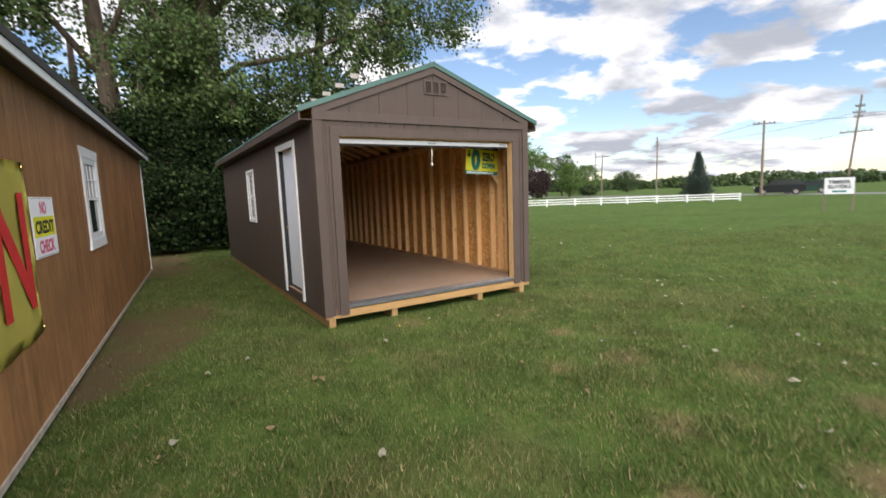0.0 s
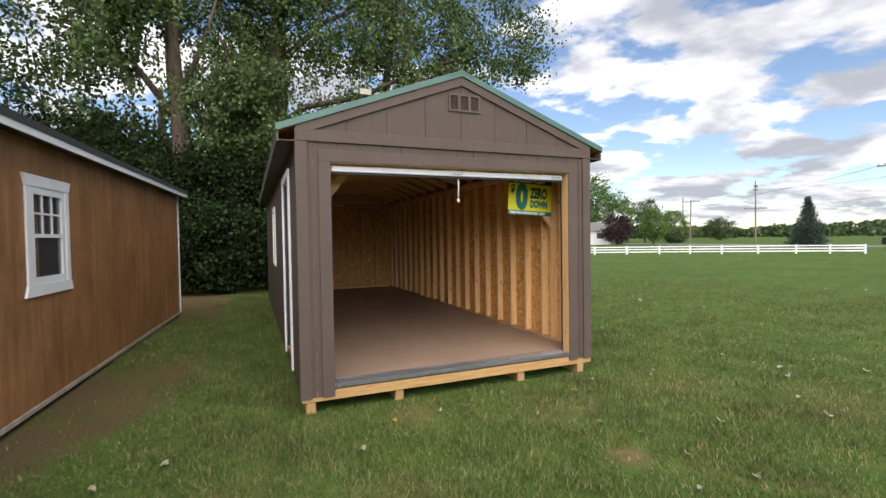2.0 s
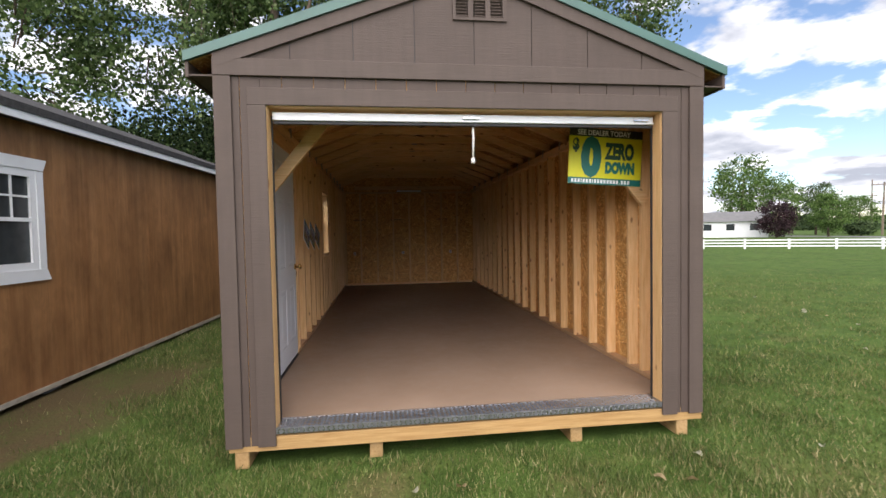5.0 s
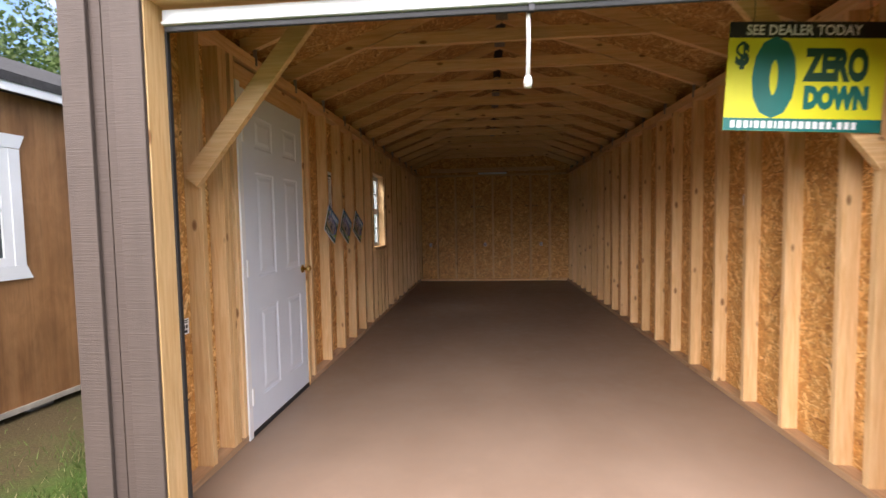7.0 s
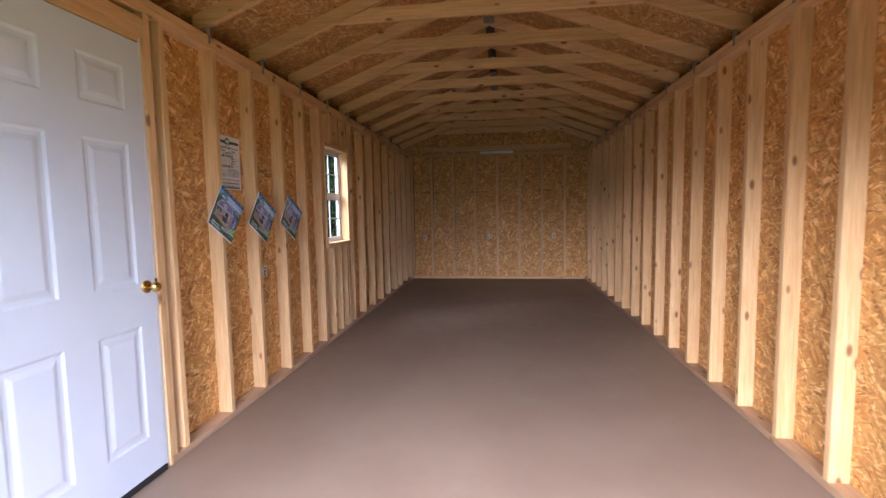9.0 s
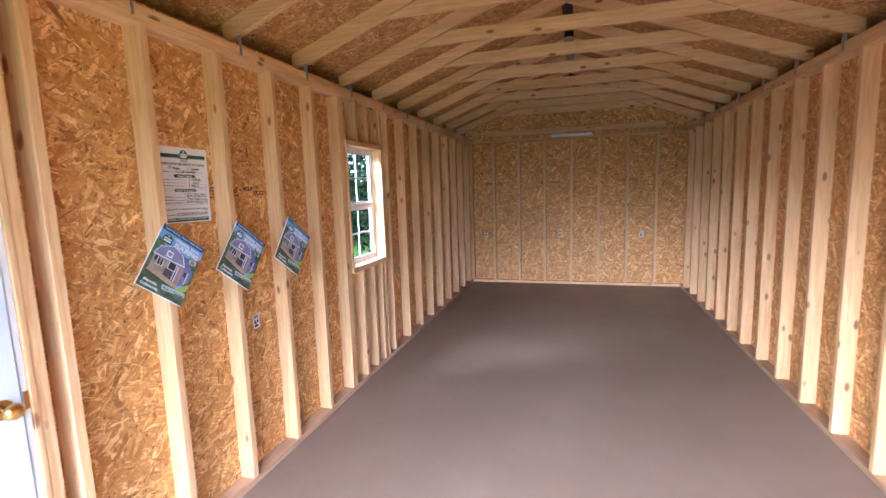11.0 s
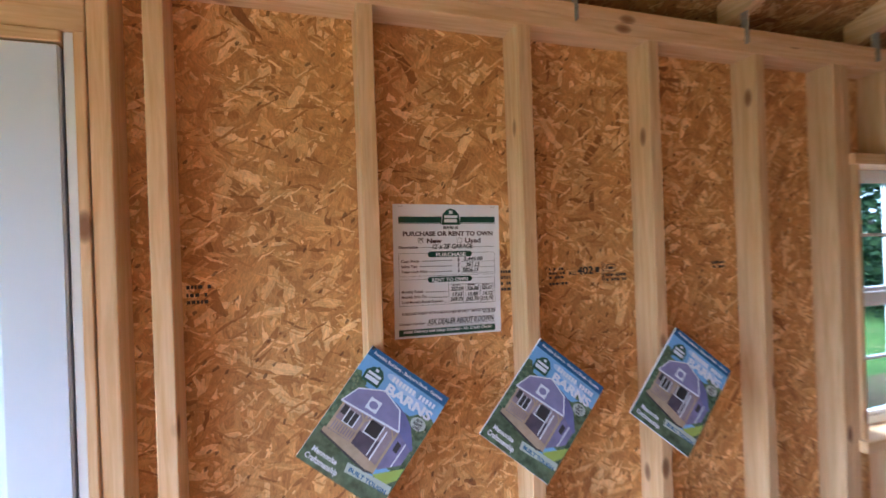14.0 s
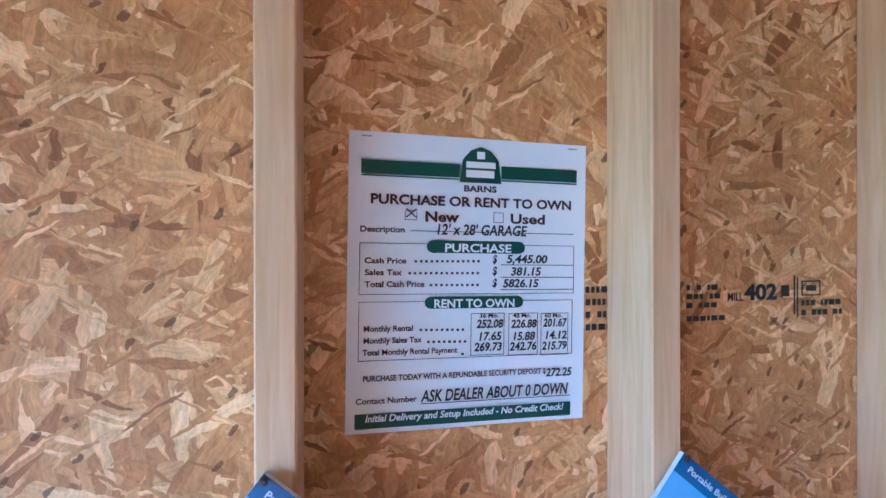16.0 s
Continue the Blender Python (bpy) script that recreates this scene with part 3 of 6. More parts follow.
S0, S1 = FLOOR + 0.038, PLATE - 0.076
lefts = [0.12, 0.27, 0.617, 0.818, 0.858, 0.935, 1.957, 2.053] + [2.486 + 0.413 * k for k in range(4)] + [4.075, 4.115, 4.795, 4.964] + [5.377 + 0.413 * k for k in range(8)]
for y in lefts:
    stud(0.011, 0.10, y - 0.019, y + 0.019, S0, S1, wall_left)
for y in (4.34, 4.551, 4.72):
    stud(0.011, 0.10, y - 0.019, y + 0.019, S0, WIN[2] - 0.04, wall_left)
    stud(0.011, 0.10, y - 0.019, y + 0.019, WIN[3] + 0.04, S1, wall_left)
rights = [0.12, 0.42, 0.61, 0.82] + [1.235 + 0.409 * k for k in range(18)]
for y in rights:
    stud(W - 0.10, W - 0.011, y - 0.019, y + 0.019, S0, S1, wall_right)
for wall, x0, x1 in ((wall_left, 0.011, 0.10), (wall_right, W - 0.10, W - 0.011)):
    for y0, y1 in (((0.02, DOOR[0]), (DOOR[1], L - 0.02)) if wall is wall_left else ((0.02, L - 0.02),)):
        part("bottom_plate", boxes((x0, x1, y0, y1, FLOOR, FLOOR + 0.038), bevel=0.002), M_plate, wall, "bottom plate stained with floor paint")
    part("top_plate", boxes((x0, x1, 0.02, L - 0.02, PLATE - 0.076, PLATE - 0.038), bevel=0.002), M_stud_y, wall)
    part("top_plate", boxes((x0, x1, 0.02, L - 0.02, PLATE - 0.0375, PLATE), bevel=0.002), M_stud_y, wall)
part("door_header", boxes((0.011, 0.10, DOOR[0], DOOR[1], DOOR[3], DOOR[3] + 0.10), bevel=0.002), M_stud_y, wall_left)
part("window_sill_plate", boxes((0.011, 0.125, WIN[0] - 0.01, WIN[1] + 0.015, WIN[2] - 0.04, WIN[2]), bevel=0.002), M_stud_y, wall_left)
part("window_header", boxes((0.011, 0.118, WIN[0] - 0.015, WIN[1] + 0.02, WIN[3], WIN[3] + 0.038), bevel=0.002), M_stud_y, wall_left)
part("window_jamb", boxes((0.035, 0.118, WIN[1] - 0.022, WIN[1], WIN[2], WIN[3]), bevel=0.002), M_stud_z, wall_left)
part("window_jamb", boxes((0.035, 0.112, WIN[0], WIN[0] + 0.018, WIN[2], WIN[3]), bevel=0.002), M_stud_z, wall_left)

# back wall
wall_back = tagged(link("wall_back", slab((0.012, W - 0.012), (0.13, PLATE), [], L - 0.011, L - 0.004, "xzy"), M_osb_y), "bare strand board inner face of the back wall", "wall", kind="structure")
part("siding", slab((0.0, W), (0.13, PLATE), [], L - 0.003, L + 0.006, "xzy"), M_brown, wall_back, "dark brown painted panel siding")
for k in range(8):
    x = 0.11 if k == 0 else 0.075 + 0.402 * k
    stud(x - 0.019, x + 0.019, L - 0.10, L - 0.011, S0, S1, wall_back)
part("bottom_plate", boxes((0.10, W - 0.10, L - 0.10, L - 0.011, FLOOR, FLOOR + 0.038), bevel=0.002), M_stud_x, wall_back)
part("top_plate", boxes((0.10, W - 0.10, L - 0.10, L - 0.011, PLATE - 0.076, PLATE - 0.0385), bevel=0.002), M_stud_x, wall_back)
bm = prism([(0.0, PLATE - 0.038), (W, PLATE - 0.038), (W, roof_z(W) - 0.0165), (RIDGE_X, roof_z(RIDGE_X) - 0.0165), (0.0, roof_z(0) - 0.0165)], "y", L - 0.018, L - 0.008)
part("gable_panel", bm, M_osb_y, wall_back)
part("gable_tie", boxes((0.35, W - 0.35, L - 0.075, L - 0.02, PLATE + 0.02, PLATE + 0.10), bevel=0.002), M_stud_x, wall_back)
part("brace", boxes((1.38, 1.98, L - 0.13, L - 0.10, PLATE - 0.045, PLATE - 0.005), bevel=0.002), M_white, wall_back, "pale batten on the top plate")

# ---------------------------------------------------------------- garage: front wall
wall_front = tagged(link("wall_front", slab((0.012, W - 0.012), (0.13, PLATE + 0.04), [(OP[0] - 0.036, OP[1] + 0.036, 0.0, OP[2] + 0.04)], 0.006, 0.012, "xzy"), M_osb_y), "framed front wall of the brown garage round its opening", "wall", kind="structure")


def strips(x0, x1, top, bottom, parent, step=0.203, start=0.0):
    """Upright siding boards, 4 mm apart over a recessed backing."""
    a = start
    while a < x1:
        p, q = max(a, x0), min(a + step - 0.005, x1)
        if q - p > 0.012:
            bm = prism([(p, bottom), (q, bottom), (q, top(q)), *([(RIDGE_X, top(RIDGE_X))] if p < RIDGE_X < q else []), (p, top(p))], "y", -0.006, 0.005)
            part("siding_board", bm, M_brown, parent)
        a += step


strips(0.0, OP[0] - 0.038, lambda x: PLATE, 0.155, wall_front, 0.155, -0.02)
strips(OP[1] + 0.038, W, lambda x: PLATE, 0.175, wall_front, 0.155, OP[1] - 0.0)
strips(OP[0] - 0.036, OP[1] + 0.036, lambda x: PLATE, OP[2] + 0.042, wall_front, 0.203, OP[0] - 0.1)
strips(0.0, W, lambda x: roof_z(x) - 0.02, PLATE, wall_front, 0.407, 0.05)
bm = prism([(0.01, PLATE), (W - 0.01, PLATE), (W - 0.01, roof_z(W) - 0.0165), (RIDGE_X, roof_z(RIDGE_X) - 0.0165), (0.01, roof_z(0) - 0.0165)], "y", 0.0055, 0.012)
part("gable_panel", bm, M_dark_metal, wall_front)
T0, T1 = -0.024, -0.0065
part("corner_trim", boxes((-0.024, 0.085, T0, T1, 0.150, 2.575), (-0.024, -0.0065, T1 + 0.001, 0.085, 0.150, 2.60), bevel=0.002), M_brown_trim, wall_front, "brown corner board")
part("corner_trim", boxes((W - 0.085, W + 0.024, T0, T1, 0.170, 2.575), (W + 0.0065, W + 0.024, T1 + 0.001, 0.085, 0.170, 2.60), bevel=0.002), M_brown_trim, wall_front, "brown corner board")
part("belt_trim", boxes((-0.024, W + 0.024, T0 - 0.004, T1, 2.577, 2.685), bevel=0.002), M_brown_trim, wall_front, "brown horizontal belt board")
part("opening_trim", boxes((OP[0] - 0.115, OP[0], T0, T1, 0.150, OP[2] + 0.0), bevel=0.002), M_brown_trim, wall_front)
part("opening_trim", boxes((OP[1], OP[1] + 0.115, T0, T1, 0.170, OP[2] + 0.0), bevel=0.002), M_brown_trim, wall_front)
part("opening_trim", boxes((OP[0] - 0.115, OP[1] + 0.115, T0, T1, OP[2] + 0.001, OP[2] + 0.112), bevel=0.002), M_brown_trim, wall_front)
part("jamb", boxes((OP[0] - 0.034, OP[0] + 0.003, -0.0055, 0.125, FLOOR - 0.036, OP[2] + 0.002), bevel=0.002), M_stud_z, wall_front, "bare pine jamb")
part("jamb", boxes((OP[1] - 0.003, OP[1] + 0.034, -0.0055, 0.125, FLOOR - 0.036, OP[2] + 0.002), bevel=0.002), M_stud_z, wall_front, "bare pine jamb")
part("header", boxes((OP[0] + 0.0035, OP[1] - 0.0035, -0.0055, 0.125, OP[2] - 0.003, OP[2] + 0.038), bevel=0.002), M_stud_x, wall_front, "bare pine head board")
part("header_beam", boxes((0.10, W - 0.10, 0.02, 0.105, OP[2] + 0.040, OP[2] + 0.20), bevel=0.002), M_stud_x, wall_front)
for x in (OP[0] - 0.056, OP[0] - 0.096, OP[1] + 0.056, OP[1] + 0.096):
    stud(x - 0.019, x + 0.019, 0.014, 0.103, FLOOR, OP[2], wall_front)
part("door_stop", boxes((OP[0] + 0.0035, OP[0] + 0.012, 0.102, 0.12, FLOOR, OP[2] - 0.04)), M_black, wall_front, "black door guide")
part("door_stop", boxes((OP[1] - 0.012, OP[1] - 0.0035, 0.102, 0.12, FLOOR, OP[2] - 0.04)), M_black, wall_front, "black door guide")


def brace(a, b, name="corner_brace"):
    bm = bmesh.new()
    a, b = Vector(a), Vector(b)
    ln = (b - a).length
    ang = math.degrees(math.atan2(b.z - a.z, b.x - a.x))
    box(bm, 0, ln, -0.019, 0.019, -0.045, 0.045, pose(*a, 0, -ang, 0), 0.002)
    return part(name, bm, M_stud_x, wall_front)


brace((0.06, 0.590, 1.78), (0.95, 0.590, 2.86))
brace((3.27, 0.590, 1.78), (2.38, 0.590, 2.86))

# louvred gable vent
vent = empty("gable_vent")
tagged(vent, "brown three-slot louvred vent set in the gable", "vent")
vx0, vx1, vz0, vz1 = 1.53, 1.905, 2.985, 3.175
part("frame", slab((vx0, vx1), (vz0, vz1), [(vx0 + 0.02 + 0.12 * k, vx0 + 0.105 + 0.12 * k, vz0 + 0.02, vz1 - 0.025) for k in range(3)], -0.022, -0.0065, "xzy"), M_brown_trim, vent)
for k in range(3):
    for j in range(7):
        bm = bmesh.new()
        box(bm, -0.042, 0.042, -0.006, 0.006, -0.0015, 0.0015, pose(vx0 + 0.0625 + 0.12 * k, -0.013, vz0 + 0.030 + 0.021 * j, 40, 0, 0))
        part("slat", bm, M_brown, vent)

# ---------------------------------------------------------------- garage: roof
SL = math.sqrt(1 + SLOPE * SLOPE)


def roof_skin(x0, x1, y0, y1, lift, thick):
    """A sheet of roof from eave to ridge."""
    return prism([(x0, roof_z(x0) + lift), (x1, roof_z(x1) + lift), (x1, roof_z(x1) + lift + thick), (x0, roof_z(x0) + lift + thick)], "y", y0, y1)


roof = tagged(link("ceiling", roof_skin(EAVE_X0 + 0.02, RIDGE_X - 0.045, 0.0, L, -0.016, 0.012), M_osb_roof_shaded), "bare strand board roof underside, darkened in colour for shade", "ceiling", kind="structure")
roof_r = tagged(link("ceiling", roof_skin(RIDGE_X + 0.045, EAVE_X1 - 0.02, 0.0, L, -0.016, 0.012), M_osb_roof_shaded), "bare strand board roof underside, darkened in colour for shade", "ceiling", kind="structure")
metal = empty("metal_roof")
tagged(metal, "green ribbed metal roof of the brown garage", "roof", kind="structure")
for a, b in ((EAVE_X0, RIDGE_X), (RIDGE_X, EAVE_X1)):
    part("roof_sheet", roof_skin(a, b, -0.035, L + 0.03, 0.0, 0.008), M_green_roof, metal)
    for j in range(36):
        y = 0.02 + j * 0.2335
        part("rib", roof_skin(a, b, y, y + 0.028, 0.008, 0.018), M_green_roof, metal)
    part("ridge_vent", roof_skin(max(a, RIDGE_X - 0.07), min(b, RIDGE_X + 0.07), 0.0, L, -0.0035, 0.003), M_black, metal, "black mesh vent under the ridge")
    part("rake_trim", roof_skin(a, b, -0.045, -0.030, -0.012, 0.062), M_green_roof, metal, "folded green rake trim")
    part("rake_board", roof_skin(max(a, -0.02), min(b, W + 0.02), -0.029, -0.007, -0.105, 0.09), M_brown_trim, metal, "brown rake board")
part("ridge_cap", prism([(RIDGE_X - 0.15, roof_z(RIDGE_X - 0.15) + 0.027), (RIDGE_X, roof_z(RIDGE_X) + 0.03), (RIDGE_X + 0.15, roof_z(RIDGE_X + 0.15) + 0.027), (RIDGE_X, roof_z(RIDGE_X) + 0.055)], "y", -0.05, L + 0.04), M_green_roof, metal)
for xe, s in ((EAVE_X0, 1), (EAVE_X1, -1)):
    z = roof_z(xe)
    part("fascia", boxes((min(xe + 0.006 * s, xe + 0.026 * s), max(xe + 0.006 * s, xe + 0.026 * s), -0.028, L, z - 0.105, z - 0.006)), M_brown_trim, metal, "brown eave fascia")
    wx = 0.0 if s > 0 else W
    part("soffit", boxes((min(xe + 0.027 * s, wx - 0.007 * s), max(xe + 0.027 * s, wx - 0.007 * s), -0.02, L, z - 0.095, z - 0.085)), M_brown, metal, "brown soffit board")

# trusses, 0.61 m apart
RB = PLATE - 0.01


def rafter(x0, x1, y, s):
    def top(x):
        return roof_z(x) - 0.018
    pts = [(x0, top(x0) - 0.097), (x1, top(x1) - 0.097), (x1, top(x1)), (x0, top(x0))]
    return prism(pts, "y", y - 0.019, y + 0.019)


truss = empty("roof_truss", pose(0, 0, 0))
tagged(truss, "pine roof truss of two rafters and a collar tie", "truss", "garage roof trusses")
part("rafter", rafter(0.0, RIDGE_X - 0.002, 0.0, 1), M_stud_x, truss)
part("rafter", rafter(RIDGE_X + 0.002, W, 0.0, -1), M_stud_x, truss)
CZ = 2.905
bm = boxes((0.66, 2.70, -0.019, 0.019, CZ - 0.045, CZ + 0.044), bevel=0.002)
for v in bm.verts:
    if v.co.z > CZ:
        v.co.x = max(0.90, min(2.46, v.co.x))
part("collar_tie", bm, M_stud_x, truss)
for x, w in ((0.80, 0.065), (2.56, 0.065), (RIDGE_X, 0.05)):
    z = CZ + 0.01 if w == 0.06 else roof_z(RIDGE_X) - 0.075
    part("gusset_plate", boxes((x - w, x + w, -0.0215, -0.0195, z - 0.030, z + 0.030)), M_galv, truss, "toothed steel plate")
for x in (0.10, W - 0.10):
    part("hurricane_tie", boxes((x - 0.012, x + 0.012, -0.024, -0.0195, PLATE - 0.05, PLATE + 0.05)), M_galv, truss, "small steel tie")
for k in range(1, 13):
    copy_thing(truss, pose(0, 0.63 + 0.612 * k, 0))
truss.matrix_world = pose(0, 0.63, 0)

# ---------------------------------------------------------------- roll-up door at the head of the opening
roll = empty("roll_up_door")
tagged(roll, "white steel roll-up door, rolled up above the opening", "garage door")
part("bottom_bar", boxes((OP[0] + 0.02, OP[1] - 0.02, 0.068, 0.090, 2.315, 2.372), (OP[0] + 0.02, OP[1] - 0.02, 0.058, 0.068, 2.315, 2.328), bevel=0.003), M_bar, roll)
part("gasket", boxes((OP[0] + 0.025, OP[1] - 0.025, 0.072, 0.086, 2.292, 2.314), bevel=0.003), M_black, roll, "black rubber seal")
for x in (1.66, 2.93):
    part("handle", boxes((x - 0.06, x + 0.06, 0.048, 0.067, 2.337, 2.352), (x - 0.055, x - 0.04, 0.060, 0.069, 2.333, 2.356), (x + 0.04, x + 0.055, 0.060, 0.069, 2.333, 2.356), bevel=0.003), M_alu, roll, "small metal lift handle")
bm = bmesh.new()
tube(bm, [(OP[0] + 0.06, 0.32, 2.62), (OP[1] - 0.06, 0.32, 2.62)], [0.145, 0.145], 20)
part("curtain_roll", bm, M_bar, roll, smooth=True)
bm = bmesh.new()
tube(bm, [(1.68, 0.10, 2.315), (1.682, 0.10, 2.2), (1.678, 0.10, 2.07)], [0.008, 0.008, 0.008], 8)
part("pull_rope", bm, M_rope, roll, "short white pull cord", True)
bm = bmesh.new()
tube(bm, [(1.678, 0.10, 2.075), (1.678, 0.10, 2.055), (1.678, 0.10, 2.035)], [0.012, 0.017, 0.013], 8)
part("knot", bm, M_rope, roll, smooth=True)
for x in (1.69,):
    part("clip", boxes((x - 0.012, x + 0.012, 0.066, 0.092, 2.29, 2.316), bevel=0.002), M_dark_metal, roll)

# ---------------------------------------------------------------- walk door in the left wall
DX0, DX1 = 0.058, 0.102
leaf_y0, leaf_y1, leaf_z0, leaf_z1 = 1.005, 1.892, 0.300, 2.368
door = empty("door_1")
tagged(door, "closed white six-panel door with a brass knob", "door", kind="structure")
part("leaf", boxes((DX0, DX1 - 0.006, leaf_y0, leaf_y1, leaf_z0, leaf_z1), bevel=0.003), M_door, door)
cols = ((1.155, 1.400), (1.555, 1.790))
rows_ = ((0.485, 1.035), (1.235, 1.885), (2.03, 2.23))
holes = [(a, b, c, d2) for a, b in cols for c, d2 in rows_]
part("stiles", slab((leaf_y0 + 0.002, leaf_y1 - 0.002), (leaf_z0 + 0.002, leaf_z1 - 0.002), holes, DX1 - 0.006, DX1, "yzx"), M_door, door)


def raised_panel(y0, y1, z0, z1):
    bm = bmesh.new()
    rings = []
    for inset, x in ((0.0, DX1 - 0.001), (0.012, DX1 - 0.0055), (0.028, DX1 - 0.0055), (0.05, DX1 - 0.0008)):
        rings.append([bm.verts.new((x, y, z)) for y, z in ((y0 + inset, z0 + inset), (y1 - inset, z0 + inset), (y1 - inset, z1 - inset), (y0 + inset, z1 - inset))])
    for a, b in zip(rings, rings[1:]):
        for k in range(4):
            bm.faces.new([a[k], a[(k + 1) % 4], b[(k + 1) % 4], b[k]])
    bm.faces.new(rings[-1])
    bmesh.ops.recalc_face_normals(bm, faces=bm.faces)
    return bm


for h in holes:
    part("panel", raised_panel(*h), M_door, door)
part("frame", boxes((0.0, 0.108, DOOR[0], leaf_y0 - 0.004, FLOOR, DOOR[3]), bevel=0.002), M_white, door, "white door jamb")
part("frame", boxes((0.0, 0.096, leaf_y1 + 0.006, leaf_y1 + 0.024, FLOOR, DOOR[3]), bevel=0.002), M_white, door, "white door jamb")
part("gap_seal", boxes((0.0, 0.085, leaf_y1 + 0.001, leaf_y1 + 0.0055, FLOOR, DOOR[3] - 0.03)), M_black, door, "dark weather seal")
part("frame", boxes((0.0, 0.104, leaf_y1 + 0.025, DOOR[1], FLOOR, DOOR[3]), bevel=0.002), M_stud_z, door, "bare pine jamb")
part("frame", boxes((0.0, 0.104, leaf_y0 - 0.004, leaf_y1 + 0.004, leaf_z1 + 0.004, DOOR[3]), bevel=0.002), M_stud_y, door, "bare pine head jamb")
part("sweep", boxes((DX0 - 0.01, DX1 + 0.004, leaf_y0, leaf_y1, FLOOR + 0.003, leaf_z0 - 0.002)), M_black, door, "black door sweep")
for z in (0.52, 1.30, 2.10):
    bm = bmesh.new()
    tube(bm, [(DX1 + 0.006, leaf_y0 - 0.002, z - 0.05), (DX1 + 0.006, leaf_y0 - 0.002, z + 0.05)], [0.007, 0.007], 8)
    box(bm, DX1, DX1 + 0.002, leaf_y0 + 0.002, leaf_y0 + 0.03, z - 0.05, z + 0.05)
    part("hinge", bm, M_white, door)
bm = bmesh.new()
ky, kz = 1.838, 1.215
tube(bm, [(DX1, ky, kz), (DX1 + 0.006, ky, kz), (DX1 + 0.008, ky, kz)], [0.031, 0.031, 0.026], 18)
tube(bm, [(DX1 + 0.008, ky, kz), (DX1 + 0.035, ky, kz), (DX1 + 0.04, ky, kz), (DX1 + 0.05, ky, kz), (DX1 + 0.065, ky, kz), (DX1 + 0.07, ky, kz)], [0.011, 0.011, 0.02, 0.027, 0.022, 0.012], 18)
part("knob", bm, M_brass, door, "round brass door knob", True)
part("strike", boxes((0.0965, 0.0985, leaf_y1 + 0.008, leaf_y1 + 0.022, kz - 0.03, kz + 0.03)), M_brass, door)
# outside: white casing
part("casing", slab((DOOR[0] - 0.045, DOOR[1] + 0.045), (0.19, DOOR[3] + 0.05), [(DOOR[0] + 0.03, DOOR[1] - 0.03, 0.19, DOOR[3] - 0.03)], -0.028, -0.0065, "yzx"), M_white, door)
part("outer_knob", boxes((0.02, 0.057, 1.82, 1.85, 1.19, 1.22), bevel=0.008), M_brass, door)


# ---------------------------------------------------------------- windows
def hung_window(name, y0, y1, z0, z1, x, cols_, rows_up, rows_low, label, thick=0.03, pane_mat=None):
    """A white single-hung window in a wall that runs along y, its outer face towards -x at x."""
    w = empty(name)
    tagged(w, label, "window", kind="structure")
    mid = (z0 + z1) / 2
    f = 0.032
    part("window_frame", slab((y0, y1), (z0, z1), [(y0 + f, y1 - f, z0 + f, z1 - f)], x, x + thick, "yzx"), M_vinyl, w)
    part("meeting_rail", boxes((x + 0.004, x + thick + 0.004, y0 + f, y1 - f, mid - 0.02, mid + 0.02), bevel=0.003), M_vinyl, w)
    s = 0.022
    for a, b, rows in ((mid + 0.02, z1 - f, rows_up), (z0 + f, mid - 0.02, rows_low)):
        part("sash", slab((y0 + f, y1 - f), (a, b), [(y0 + f + s, y1 - f - s, a + s * 0.7, b - s * 0.7)], x + 0.006, x + thick - 0.006, "yzx"), M_vinyl, w)
        pane = part("pane", boxes((x + 0.012, x + 0.016, y0 + f + s, y1 - f - s, a + s * 0.7, b - s * 0.7)), pane_mat or M_glass, w)
        pane.visible_shadow = pane_mat is not None
        for k in range(1, cols_):
            yy = y0 + f + s + (y1 - y0 - 2 * f - 2 * s) * k / cols_
            part("muntin", boxes((x + 0.010, x + 0.020, yy - 0.007, yy + 0.007, a + s * 0.7, b - s * 0.7)), M_vinyl, w)
        for k in range(1, rows):
            zz = a + (b - a) * k / rows
            part("muntin", boxes((x + 0.0095, x + 0.0205, y0 + f + s, y1 - f - s, zz - 0.006, zz + 0.006)), M_vinyl, w)
    return w


win1 = hung_window("window_1", WIN[0] + 0.02, WIN[1] - 0.024, WIN[2] + 0.002, WIN[3] - 0.002, 0.001, 2, 2, 2, "white single-hung vinyl window with grilles")
part("casing", slab((WIN[0] - 0.05, WIN[1] + 0.05), (WIN[2] - 0.05, WIN[3] + 0.05), [(WIN[0] + 0.02, WIN[1] - 0.024, WIN[2], WIN[3])], -0.026, -0.0065, "yzx"), M_white, win1)

# ---------------------------------------------------------------- the stained shed next door
SHED = pose(-2.439, 0, 0, 0, 0, -4.25)
SY0, SY1, SW = -9.5, 7.32, 3.6
SWIN = (1.125, 1.765, 1.30, 2.175)
shed = empty("wooden_shed", SHED)
tagged(shed, "long brown-stained wooden shed with white trim and a dark roof", "shed")
part("wall", slab((SY0, SY1), (0.10, 2.74), [SWIN], -0.02, 0.0, "yzx"), M_stain, shed, "brown-stained plywood wall")
part("wall", slab((SY0, SY1), (0.10, 2.74), [], -SW, -SW + 0.02, "yzx"), M_stain, shed)
for y in (SY0, SY1 - 0.02):
    bm = prism([(-SW + 0.02, 0.10), (-0.02, 0.10), (-0.02, 2.74), (-SW / 2, 3.40), (-SW + 0.02, 2.74)], "y", y, y + 0.02)
    part("end_wall", bm, M_stain, shed)
